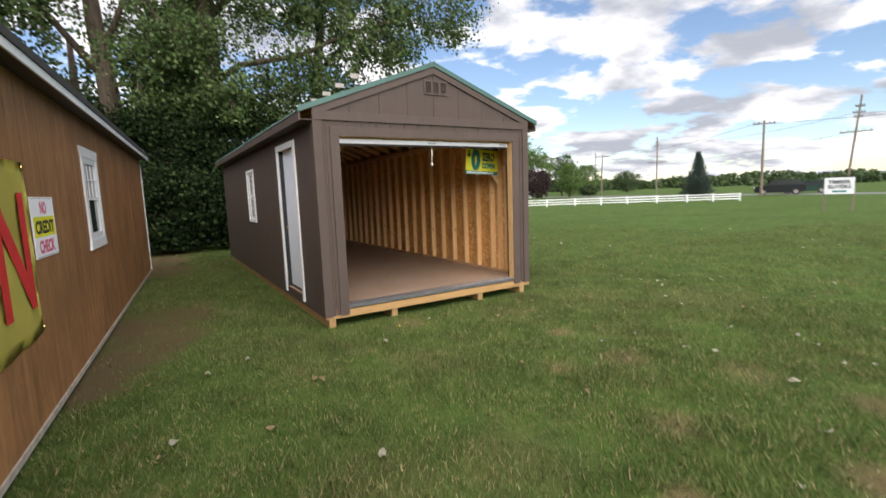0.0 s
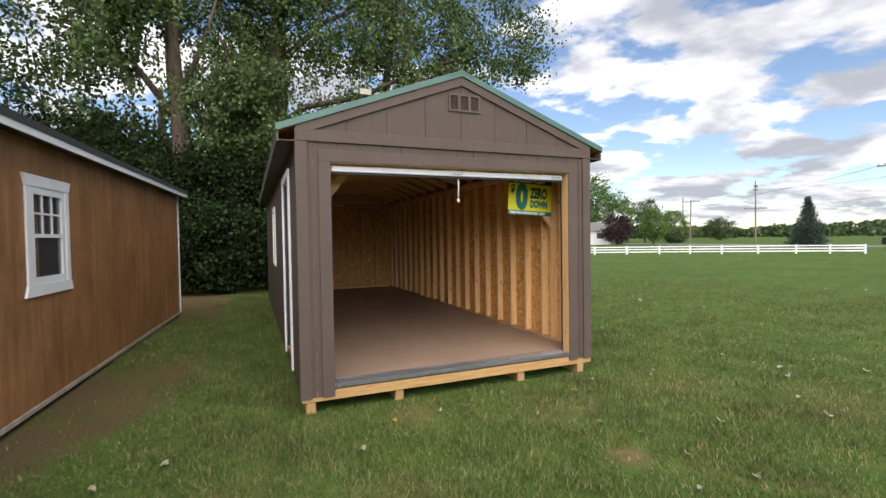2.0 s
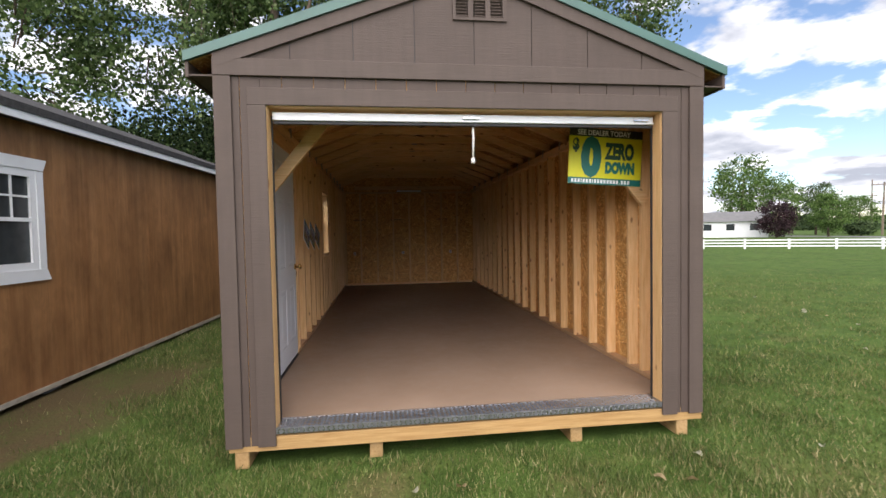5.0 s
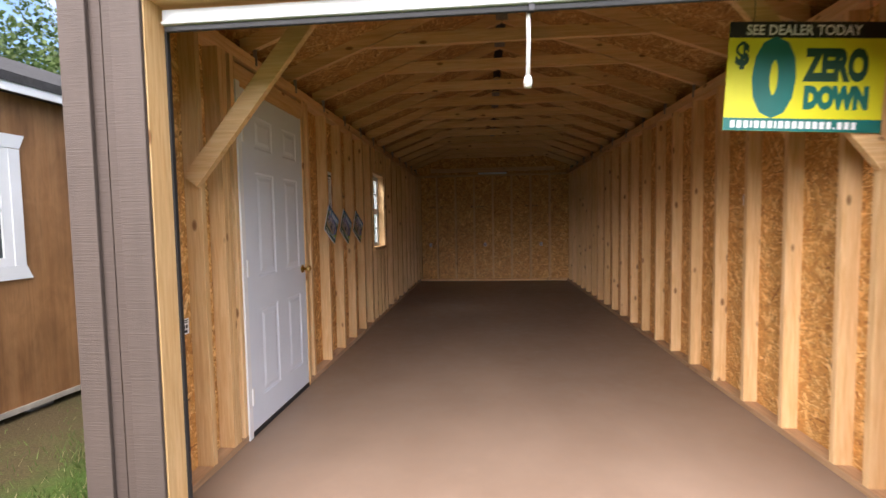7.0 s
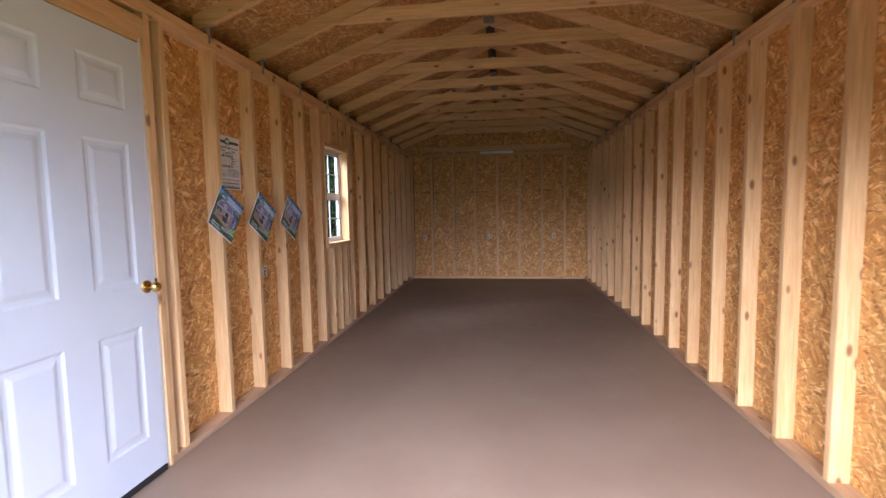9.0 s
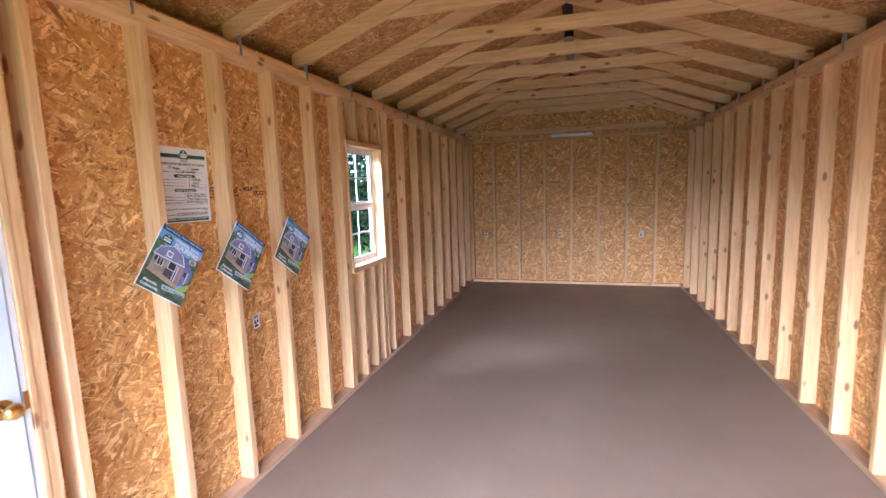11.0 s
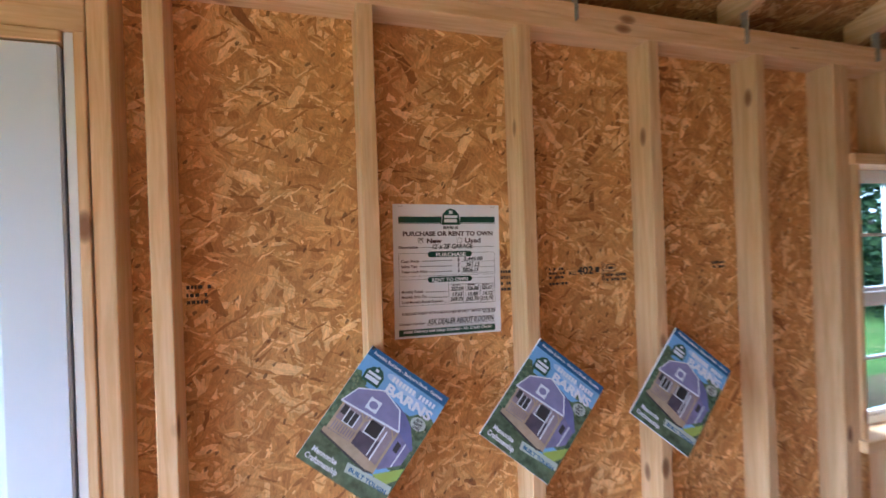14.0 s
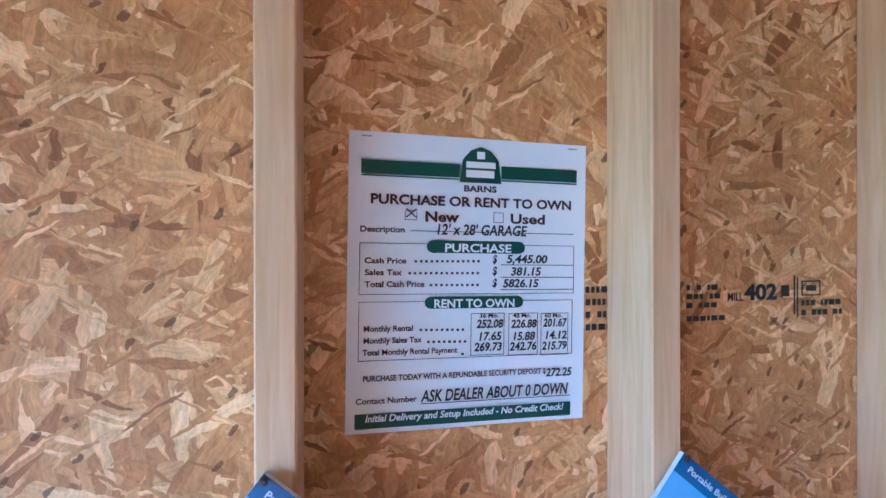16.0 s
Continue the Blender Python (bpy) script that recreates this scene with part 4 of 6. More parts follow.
for k in range(15):
    y = SY1 - 1.22 * k
    if k:
        part("panel_batten", boxes((0.0005, 0.003, y - 0.004, y + 0.004, 0.10, 2.74)), M_stain, shed)
part("corner_trim", boxes((-0.06, 0.016, SY1 + 0.001, SY1 + 0.018, 0.09, 2.74), (0.001, 0.016, SY1 - 0.055, SY1, 0.09, 2.74)), M_white, shed, "pale corner board")
part("base_strip", boxes((-0.05, 0.014, SY0, SY1, 0.055, 0.099)), plain("weathered_base", (0.36, 0.32, 0.26), 0.8, vary=0.3), shed, "pale weathered base strip")
for y in np.arange(SY0 + 0.3, SY1, 1.6):
    part("block", boxes((-0.30, -0.06, y - 0.1, y + 0.1, 0.0, 0.055)), M_road, shed)
bm = prism([(0.19, 2.70), (-SW / 2, 3.46), (-SW - 0.19, 2.70), (-SW - 0.19, 2.765), (-SW / 2, 3.53), (0.19, 2.765)], "y", SY0 - 0.1, SY1 + 0.14)
shed_roof = part("roof", bm, M_shingle, shed, "dark shingled roof")
for j in range(12):
    x0 = 0.16 - j * 0.145
    z = 2.775 + (0.16 - x0) * 0.393
    bm = bmesh.new()
    box(bm, -0.16, 0.012, SY0 - 0.1, SY1 + 0.14, 0.0, 0.010, pose(x0, 0, z, 0, 21.4, 0))
    part("shingle_course", bm, M_shingle, shed_roof)
part("fascia", boxes((0.161, 0.178, SY0 - 0.1, SY1 + 0.135, 2.630, 2.703), bevel=0.003), M_white, shed, "white eave fascia")
# eave shadow put into the soffit's near-black colour
part("soffit", boxes((0.001, 0.158, SY0, SY1, 2.655, 2.667)), M_dark_metal, shed, "soffit coloured dark for the eave shadow")
sw = part("window_frame", slab((SWIN[0] - 0.04, SWIN[1] + 0.04), (SWIN[2] - 0.04, SWIN[3] + 0.04), [(SWIN[0] + 0.03, SWIN[1] - 0.03, SWIN[2] + 0.03, SWIN[3] - 0.03)], -0.03, 0.012, "yzx"), M_vinyl, shed, "white vinyl window frame")
for a, b in ((SWIN[0] - 0.125, SWIN[0] - 0.041), (SWIN[1] + 0.041, SWIN[1] + 0.125)):
    part("casing", boxes((0.001, 0.020, a, b, SWIN[2] - 0.04, SWIN[3] + 0.035), bevel=0.002), M_white, shed, "white window casing")
bm = prism([(SWIN[0] - 0.125, SWIN[3] + 0.041), (SWIN[1] + 0.125, SWIN[3] + 0.041), (SWIN[1] + 0.17, SWIN[3] + 0.15), (SWIN[0] - 0.17, SWIN[3] + 0.15)], "x", 0.001, 0.022)
part("casing", bm, M_white, shed, "white head casing")
bm = prism([(SWIN[0] - 0.17, SWIN[2] - 0.15), (SWIN[1] + 0.17, SWIN[2] - 0.15), (SWIN[1] + 0.125, SWIN[2] - 0.041), (SWIN[0] - 0.125, SWIN[2] - 0.041)], "x", 0.001, 0.022)
part("casing", bm, M_white, shed, "white sill casing")
smid = (SWIN[2] + SWIN[3]) / 2
part("meeting_rail", boxes((-0.02, 0.010, SWIN[0] + 0.03, SWIN[1] - 0.03, smid - 0.018, smid + 0.018)), M_vinyl, sw)
for a, b in ((SWIN[2] + 0.03, smid - 0.018), (smid + 0.018, SWIN[3] - 0.03)):
    part("pane", boxes((-0.014, -0.010, SWIN[0] + 0.03, SWIN[1] - 0.03, a, b)), M_dark_glass, sw)
for k in (1, 2):
    yy = SWIN[0] + 0.03 + (SWIN[1] - SWIN[0] - 0.06) * k / 3
    part("muntin", boxes((-0.009, 0.002, yy - 0.009, yy + 0.009, smid + 0.018, SWIN[3] - 0.03)), M_vinyl, sw)
part("muntin", boxes((-0.0095, 0.0025, SWIN[0] + 0.03, SWIN[1] - 0.03, (smid + SWIN[3]) / 2 - 0.009, (smid + SWIN[3]) / 2 + 0.009)), M_vinyl, sw)
# plain dark sheet added behind the shed window's panes
part("curtain", boxes((-0.10, -0.09, SWIN[0] - 0.05, SWIN[1] + 0.05, SWIN[2] - 0.05, SWIN[3] + 0.05)), M_dark_metal, shed)


def on_shed(y, z, lift):
    return SHED @ Matrix.Translation((lift, y, z)) @ FACE_PX


# yellow banner with a red letter
banner = empty("vinyl_banner", on_shed(-3.075, 0.722, 0.004))
tagged(banner, "yellow vinyl banner with large red lettering, on the shed wall", "banner")
bm = bmesh.new()
nu, nv = 26, 14
bw, bh = 2.02, 1.27
g = [[bm.verts.new((bw * i / nu, bh * j / nv - 0.02 * math.sin(3.1 * i / nu) * (1 - j / nv), 0.006 + 0.006 * math.sin(i * 0.9 + j * 0.3) + 0.004 * math.sin(j * 1.3))) for j in range(nv + 1)] for i in range(nu + 1)]
for i in range(nu):
    for j in range(nv):
        bm.faces.new([g[i][j], g[i + 1][j], g[i + 1][j + 1], g[i][j + 1]])
bmesh.ops.solidify(bm, geom=bm.faces[:], thickness=0.001)
part("sheet", bm, M_banner, banner, smooth=True)
bm = bmesh.new()
flat(bm, text_mesh("N", 1.15, 0.62, 0.022), bw - 0.80, 0.24, 0.020)
part("letter", bm, M_red, banner, "red letter N")
for u, v in ((bw - 0.04, 0.04), (bw - 0.04, bh - 0.04)):
    bm = bmesh.new()
    tube(bm, [(u, v, 0.016), (u, v, 0.022)], [0.018, 0.016], 12)
    part("eyelet", bm, M_brass, banner)

# small white notice
notice = empty("notice_board", on_shed(-0.989, 1.261, 0.003))
tagged(notice, "white notice with red and yellow lettering, on the shed wall", "sign")
nw, nh = 0.62, 0.482
part("board", boxes((0, nw, 0, nh, 0, 0.008), bevel=0.002), M_paper, notice)
for q in (rect(0.02, nw - 0.02, nh - 0.012, nh - 0.009), rect(0.02, nw - 0.02, 0.009, 0.012)):
    bm = bmesh.new()
    plate(bm, q, 0.0082)
    part("border", bm, M_ink_black, notice)
bm = bmesh.new()
plate(bm, rect(0.025, nw - 0.025, 0.165, 0.325), 0.0082)
part("yellow_field", bm, M_yellow, notice)
for txt, v, w_, mt, hh in (("NO", 0.350, 0.175, M_pink, 0.13), ("CREDIT", 0.195, 0.50, M_ink_black, 0.135), ("CHECK", 0.040, 0.42, M_pink, 0.135)):
    bm = bmesh.new()
    flat(bm, text_mesh(txt, hh, w_, 0.006), (nw - w_) / 2, v, 0.0092)
    tagged(part("lettering", bm, mt, notice), kind="stuff")

# ---------------------------------------------------------------- hanging offer sign in the garage
sg = empty("hanging_sign", Matrix.Translation((2.568, 0.560, 1.942)) @ pose(0, 0, 0, 0, 3.2, 0) @ FACE_NY)
tagged(sg, "yellow and green plastic sign offering zero down, hanging inside the opening", "sign")
w_, h_ = 0.648, 0.466
part("sheet", boxes((0, w_, 0, h_, -0.004, 0.0), bevel=0.0015), M_yellow, sg)
bm = bmesh.new()
plate(bm, rect(0.0, w_, h_ - 0.068, h_), 0.0002)
part("black_band", bm, M_ink_black, sg)
bm = bmesh.new()
plate(bm, rect(0.0, w_, 0.0, 0.055), 0.0002)
part("teal_band", bm, M_teal, sg)
bm = bmesh.new()
flat(bm, text_mesh("SEE DEALER TODAY", 0.06, 0.47, 0.0015), 0.07, h_ - 0.055, 0.0010)
tagged(part("lettering", bm, M_paper, sg), kind="stuff")
bm = bmesh.new()
flat(bm, text_mesh("0", 0.415, 0.182, 0.028), 0.118, 0.088, 0.0008)
part("numeral", bm, M_teal, sg, "large teal zero")
bm = bmesh.new()
flat(bm, text_mesh("$", 0.13, 0.058, 0.007), 0.032, 0.285, 0.0008)
flat(bm, text_mesh("ZERO", 0.175, 0.262, 0.011), 0.325, 0.225, 0.0008)
tagged(part("lettering", bm, M_ink_green, sg), kind="stuff")
bm = bmesh.new()
flat(bm, text_mesh("DOWN", 0.12, 0.262, 0.010), 0.325, 0.105, 0.0008)
tagged(part("lettering", bm, M_teal, sg), kind="stuff")
bm = bmesh.new()
u = 0.03
for k in range(20):
    plate(bm, rect(u, u + (0.008 if k in (3, 7, 16) else 0.019), 0.012, 0.043 if k != 16 else 0.02), 0.0008)
    u += 0.0165 if k in (3, 7, 16) else 0.028
tagged(part("lettering", bm, M_paper, sg), kind="stuff")
for u in (0.09, w_ - 0.09):
    bm = bmesh.new()
    tube(bm, [(u, h_ - 0.012, 0.001), (u + 0.01, h_ + 0.02, 0.0), (u, h_ + 0.23, 0.0)], [0.0015, 0.0015, 0.0015], 6)
    part("wire", bm, M_dark_metal, sg)

# ---------------------------------------------------------------- price sheet on the left wall
PX, PY, PZ = 0.0125, 2.549, 1.720
pw, ph = 0.296, 0.346
sheet = empty("price_sheet", Matrix.Translation((PX, PY, PZ)) @ FACE_PX @ pose(0, 0, 0, 0, 0, -0.9))
tagged(sheet, "white printed price sheet stapled to the strand board", "paper sheet")
bm = bmesh.new()
gg = [[bm.verts.new((pw * i / 8, ph * j / 10, 0.0012 * math.sin(i * 0.8) * math.cos(j * 0.5))) for j in range(11)] for i in range(9)]
for i in range(8):
    for j in range(10):
        bm.faces.new([gg[i][j], gg[i + 1][j], gg[i + 1][j + 1], gg[i][j + 1]])
part("page", bm, M_paper, sheet, smooth=True)
K = 0.0016


def sx(px):
    return (px - 613) / 419 * pw


def sy(py, px=822):
    """Height on the page; its top and bottom edges run slightly together across it."""
    top, low = 232 + 28 * (px - 616) / 418, 770 - 27 * (px - 608) / 417
    return (1 - (py - top) / (low - top)) * ph


def box_on_page(a, b, c, dd):
    m = (a + b) / 2
    return rect(sx(a), sx(b), sy(dd, m), sy(c, m))


bm = bmesh.new()
plate(bm, box_on_page(633, 797, 288, 312), K)
plate(bm, box_on_page(633, 797, 314, 316), K)
plate(bm, box_on_page(871, 1013, 300, 322), K)
plate(bm, box_on_page(871, 1013, 324, 326), K)
plate(bm, box_on_page(628, 1006, 723, 748), K)
for a, b, c, dd in ((742, 916, 450, 428), (740, 914, 547, 526)):
    r = (sy(dd) - sy(c)) / 2
    pts = [(sx(a) + r - r * math.sin(math.pi * t_ / 6), sy(c) + r + r * math.cos(math.pi * t_ / 6)) for t_ in range(7)]
    pts += [(sx(b) - r + r * math.sin(math.pi * t_ / 6), sy(c) + r - r * math.cos(math.pi * t_ / 6)) for t_ in range(7)]
    plate(bm, pts, K)
plate(bm, [(sx(797), sy(325)), (sx(871), sy(325)), (sx(866), sy(285)), (sx(852), sy(268)), (sx(834), sy(261)), (sx(816), sy(268)), (sx(802), sy(285))], K)
tagged(part("green_print", bm, M_ink_green, sheet), kind="stuff")


def line(bm, text, px, py, w_px, h_px, bold=0.0, w=K, shear=0.0):
    flat(bm, text_mesh(text, h_px / 517 * ph * 1.38, w_px / 419 * pw, bold, shear), sx(px), sy(py, px), w)


bm = bmesh.new()
line(bm, "PURCHASE OR RENT TO OWN", 648, 361, 354, 17, 0.0005)
line(bm, "New", 738, 393, 58, 18, 0.0006)
line(bm, "Used", 888, 397, 64, 18, 0.0005)
for txt, px, py, w2 in (("Description", 632, 411, 72), ("Cash Price", 640, 467, 68), ("Sales Tax", 641, 488, 60), ("Total Cash Price", 641, 509, 98), ("Monthly Rental", 640, 588, 80), ("Monthly Sales Tax", 640, 609, 95), ("Total Monthly Rental Payment", 639, 630, 158), ("Contact Number", 629, 716, 100), ("PURCHASE TODAY WITH A REFUNDABLE SECURITY DEPOSIT $", 640, 676, 318)):
    line(bm, txt, px, py, w2, 10, 0.00022)
for px, txt in ((835, "36 Mo."), (896, "48 Mo."), (955, "60 Mo.")):
    line(bm, txt, px, 564, 33, 8, 0.0002)
tagged(part("maroon_print", bm, M_ink_maroon, sheet), kind="stuff")
bm = bmesh.new()
for py in (414, 471, 493, 515):
    plate(bm, rect(sx(714 if py == 414 else 872), sx(1008), sy(py, 860), sy(py, 860) + 0.0008), K)
plate(bm, rect(sx(735), sx(1005), sy(709, 870), sy(709, 870) + 0.0008), K)
for a, b, c, dd in ((632, 1010, 434, 522), (632, 1008, 534, 634), (820, 880, 556, 630), (888, 942, 556, 630), (948, 1000, 556, 630), (705, 725, 374, 391), (858, 876, 378, 396)):
    e = 0.0006
    m_ = (a + b) / 2
    u0, u1, v0, v1 = sx(a), sx(b), sy(dd, m_), sy(c, m_)
    for q in (rect(u0, u1, v0, v0 + e), rect(u0, u1, v1 - e, v1), rect(u0, u0 + e, v0, v1), rect(u1 - e, u1, v0, v1)):
        plate(bm, q, K - 0.0003)
for y_, a, b in ((462, 722, 846), (483, 712, 846), (504, 748, 846), (583, 732, 818), (604, 745, 818), (626, 804, 818)):
    for k in range(int((b - a) / 9)):
        plate(bm, box_on_page(a + 9 * k, a + 9 * k + 4, y_, y_ + 4), K)
tagged(part("ruling", bm, M_dark_metal, sheet), kind="stuff")
bm = bmesh.new()
line(bm, "12' x 28' GARAGE", 756, 416, 160, 19, 0.0004, K + 0.0003, 0.15)
for txt, px, py, w2 in (("$", 857, 467, 8), ("5,445.00", 882, 467, 76), ("$", 857, 488, 8), ("381.15", 890, 489, 56), ("$", 857, 509, 8), ("5826.15", 876, 510, 66), ("252.08", 830, 582, 48), ("226.88", 892, 582, 48), ("201.67", 952, 580, 46), ("17.65", 832, 604, 40), ("15.88", 894, 604, 40), ("14.12", 954, 602, 40), ("269.73", 826, 623, 50), ("242.76", 890, 622, 50), ("215.79", 950, 621, 48), ("272.25", 958, 668, 50)):
    line(bm, txt, px, py, w2, 15, 0.0004, K + 0.0003, 0.15)
line(bm, "ASK DEALER ABOUT 0 DOWN", 736, 712, 266, 21, 0.0004, K + 0.0003, 0.2)
plate(bm, [(sx(706), sy(389)), (sx(708), sy(390)), (sx(725), sy(375)), (sx(723), sy(374))], K + 0.0003)
plate(bm, [(sx(706), sy(375)), (sx(708), sy(374)), (sx(725), sy(389)), (sx(723), sy(390))], K + 0.0003)
line(bm, "BARNS", 804, 340, 58, 11, 0.0003)
tagged(part("handwriting", bm, M_ink_black, sheet), kind="stuff")
bm = bmesh.new()
line(bm, "PURCHASE", 772, 447, 118, 15, 0.0004, K + 0.0006)
line(bm, "RENT TO OWN", 755, 546, 142, 15, 0.0004, K + 0.0006)
line(bm, "Initial Delivery and Setup Included - No Credit Check!", 644, 747, 348, 12, 0.0003, K + 0.0006, 0.2)
plate(bm, rect(sx(808), sx(860), sy(299), sy(288)), K + 0.0006)
plate(bm, rect(sx(808), sx(858), sy(316), sy(303)), K + 0.0006)
plate(bm, rect(sx(827), sx(841), sy(283), sy(270)), K + 0.0006)
tagged(part("reversed_print", bm, M_paper, sheet), kind="stuff")
for u, v in ((0.02, ph - 0.006), (pw - 0.02, ph - 0.006), (0.02, 0.006), (pw - 0.03, 0.006)):
    part("staple", boxes((u - 0.006, u + 0.006, v - 0.0006, v + 0.0006, 0.0022, 0.0030)), M_galv, sheet)

# mill stamps printed on the boards
def stamp(y, z, lines, group="mill stamps"):
    ob = empty("mill_stamp", Matrix.Translation((0.0114, y, z)) @ FACE_PX)
    tagged(ob, "black mill stamp printed on the strand board", "stamp", group)
    bm = bmesh.new()
    lines(bm)
    part("print", bm, M_ink_black, ob)
    return ob


def dashes(bm, u0, u1, rows, h=0.007, seed=1):
    rnd = random.Random(seed)
    for v in rows:
        u = u0
        while u < u1 - 0.006:
            d_ = rnd.uniform(0.004, 0.010)
            plate(bm, rect(u, u + d_, v, v + h), 0.0002)
            u += d_ + 0.0025 + (0.008 if rnd.random() < 0.2 else 0)


def stamp_main(bm):
    flat(bm, text_mesh("MILL", 0.016, 0.026, 0.0004), 0.045, -0.004, 0.0004)
    flat(bm, text_mesh("402", 0.030, 0.056, 0.0012), 0.074, -0.003, 0.0004)
    plate(bm, rect(0.136, 0.150, 0.0, 0.016), 0.0003)
    plate(bm, rect(0.158, 0.1605, -0.026, 0.030), 0.0003)
    plate(bm, rect(0.1635, 0.166, -0.030, 0.026), 0.0003)
    for q in (rect(0.172, 0.206, 0.020, 0.022), rect(0.172, 0.206, 0.000, 0.002), rect(0.172, 0.174, 0.002, 0.020), rect(0.204, 0.206, 0.002, 0.020), rect(0.180, 0.198, 0.007, 0.015)):
        plate(bm, q, 0.0003)
    dashes(bm, 0.172, 0.250, (-0.014, -0.028), 0.008, 3)
    dashes(bm, -0.020, 0.036, (0.012, 0.0, -0.012), 0.007, 4)
    dashes(bm, -0.020, 0.050, (-0.030,), 0.007, 5)


stamp(3.02, 1.862, stamp_main)
stamp(2.85, 1.862, lambda bm: dashes(bm, 0.0, 0.045, (0.012, -0.004, -0.020, -0.036), 0.008, 8))
stamp(2.10, 1.862, lambda bm: dashes(bm, -0.02, 0.03, (0.014, -0.004, -0.020), 0.008, 9))
stamp(3.60, 1.862, lambda bm: dashes(bm, 0.0, 0.06, (0.006, -0.008), 0.008, 11))
stamp(0.44, 1.80, lambda bm: dashes(bm, 0.0, 0.10, (0.012, -0.006, -0.022), 0.008, 12))
for k, x in enumerate((0.30, 1.20, 2.35)):
    o = stamp(0, 0, lambda bm: dashes(bm, 0.0, 0.30, (0.0, 0.018), 0.010, 20 + k))
    o.matrix_world = Matrix.Translation((x, L - 0.0115, 1.86)) @ FACE_NY

# small white board stickers
def sticker(m):
    ob = empty("board_sticker", m)
    tagged(ob, "small white printed sticker on the strand board", "sticker", "board stickers")
    part("label", boxes((0, 0.055, 0, 0.08, 0, 0.0006)), M_paper, ob)
    bm = bmesh.new()
    for v in (0.068, 0.058):
        plate(bm, rect(0.006, 0.048, v, v + 0.005), 0.0007)
    for q in (rect(0.010, 0.040, 0.008, 0.022), rect(0.010, 0.024, 0.026, 0.048), rect(0.030, 0.044, 0.030, 0.048)):
        plate(bm, q, 0.0007)
    part("print", bm, M_dark_metal, ob)


sticker(Matrix.Translation((0.0115, 3.085, 1.076)) @ FACE_PX @ pose(0, 0, 0, 0, 0, 4))
sticker(Matrix.Translation((0.0115, 0.525, 1.015)) @ FACE_PX)
sticker(Matrix.Translation((0.0115, 4.20, 1.02)) @ FACE_PX)
FACE_NX = Matrix(((0, 0, -1, 0), (-1, 0, 0, 0), (0, 1, 0, 0), (0, 0, 0, 1)))
sticker(Matrix.Translation((W - 0.0115, 1.84, 1.635)) @ FACE_NX)
for x in (0.29, 1.485, 2.68):
    sticker(Matrix.Translation((x, L - 0.0115, 1.01)) @ FACE_NY)

# ---------------------------------------------------------------- brochures hung on the studs
M_br_sky = plain("brochure_sky", (0.22, 0.44, 0.74), 0.25, vary=0.2, scale=12, bump=0.0)
M_br_band = plain("brochure_blue_band", (0.045, 0.13, 0.28), 0.25, bump=0.0)
M_br_tree = plain("brochure_foliage", (0.13, 0.20, 0.12), 0.25, vary=0.7, scale=60, bump=0.0)
M_br_lawn = plain("brochure_lawn", (0.10, 0.15, 0.09), 0.25, vary=0.5, scale=50, bump=0.0)
M_br_roof = plain("brochure_roof", (0.25, 0.25, 0.44), 0.25, vary=0.15, scale=30, bump=0.0)
M_br_wall = plain("brochure_wall", (0.30, 0.26, 0.29), 0.25, vary=0.2, scale=40, bump=0.0)
M_br_deck = plain("brochure_deck", (0.42, 0.34, 0.24), 0.25, vary=0.2, scale=40, bump=0.0)
M_br_lime = plain("brochure_lime", (0.36, 0.48, 0.10), 0.25, bump=0.0)
M_br_cloud = plain("brochure_cloud", (0.42, 0.60, 0.82), 0.25, bump=0.0)
M_br_side = plain("brochure_side_wall", (0.22, 0.21, 0.38), 0.25, vary=0.2, scale=40, bump=0.0)
M_br_shadow = plain("brochure_dark_panel", (0.10, 0.085, 0.12), 0.25, vary=0.2, scale=40, bump=0.0)
M_br_roof_dark = plain("brochure_side_roof", (0.16, 0.17, 0.36), 0.25, vary=0.15, scale=30, bump=0.0)
M_br_lime_dark = plain("brochure_leaf_light", (0.20, 0.27, 0.15), 0.25, bump=0.0)
M_br_pale = plain("brochure_pale_plate", (0.46, 0.54, 0.50), 0.25, bump=0.0)
M_br_text = plain("brochure_white", (0.72, 0.78, 0.86), 0.25, bump=0.0)


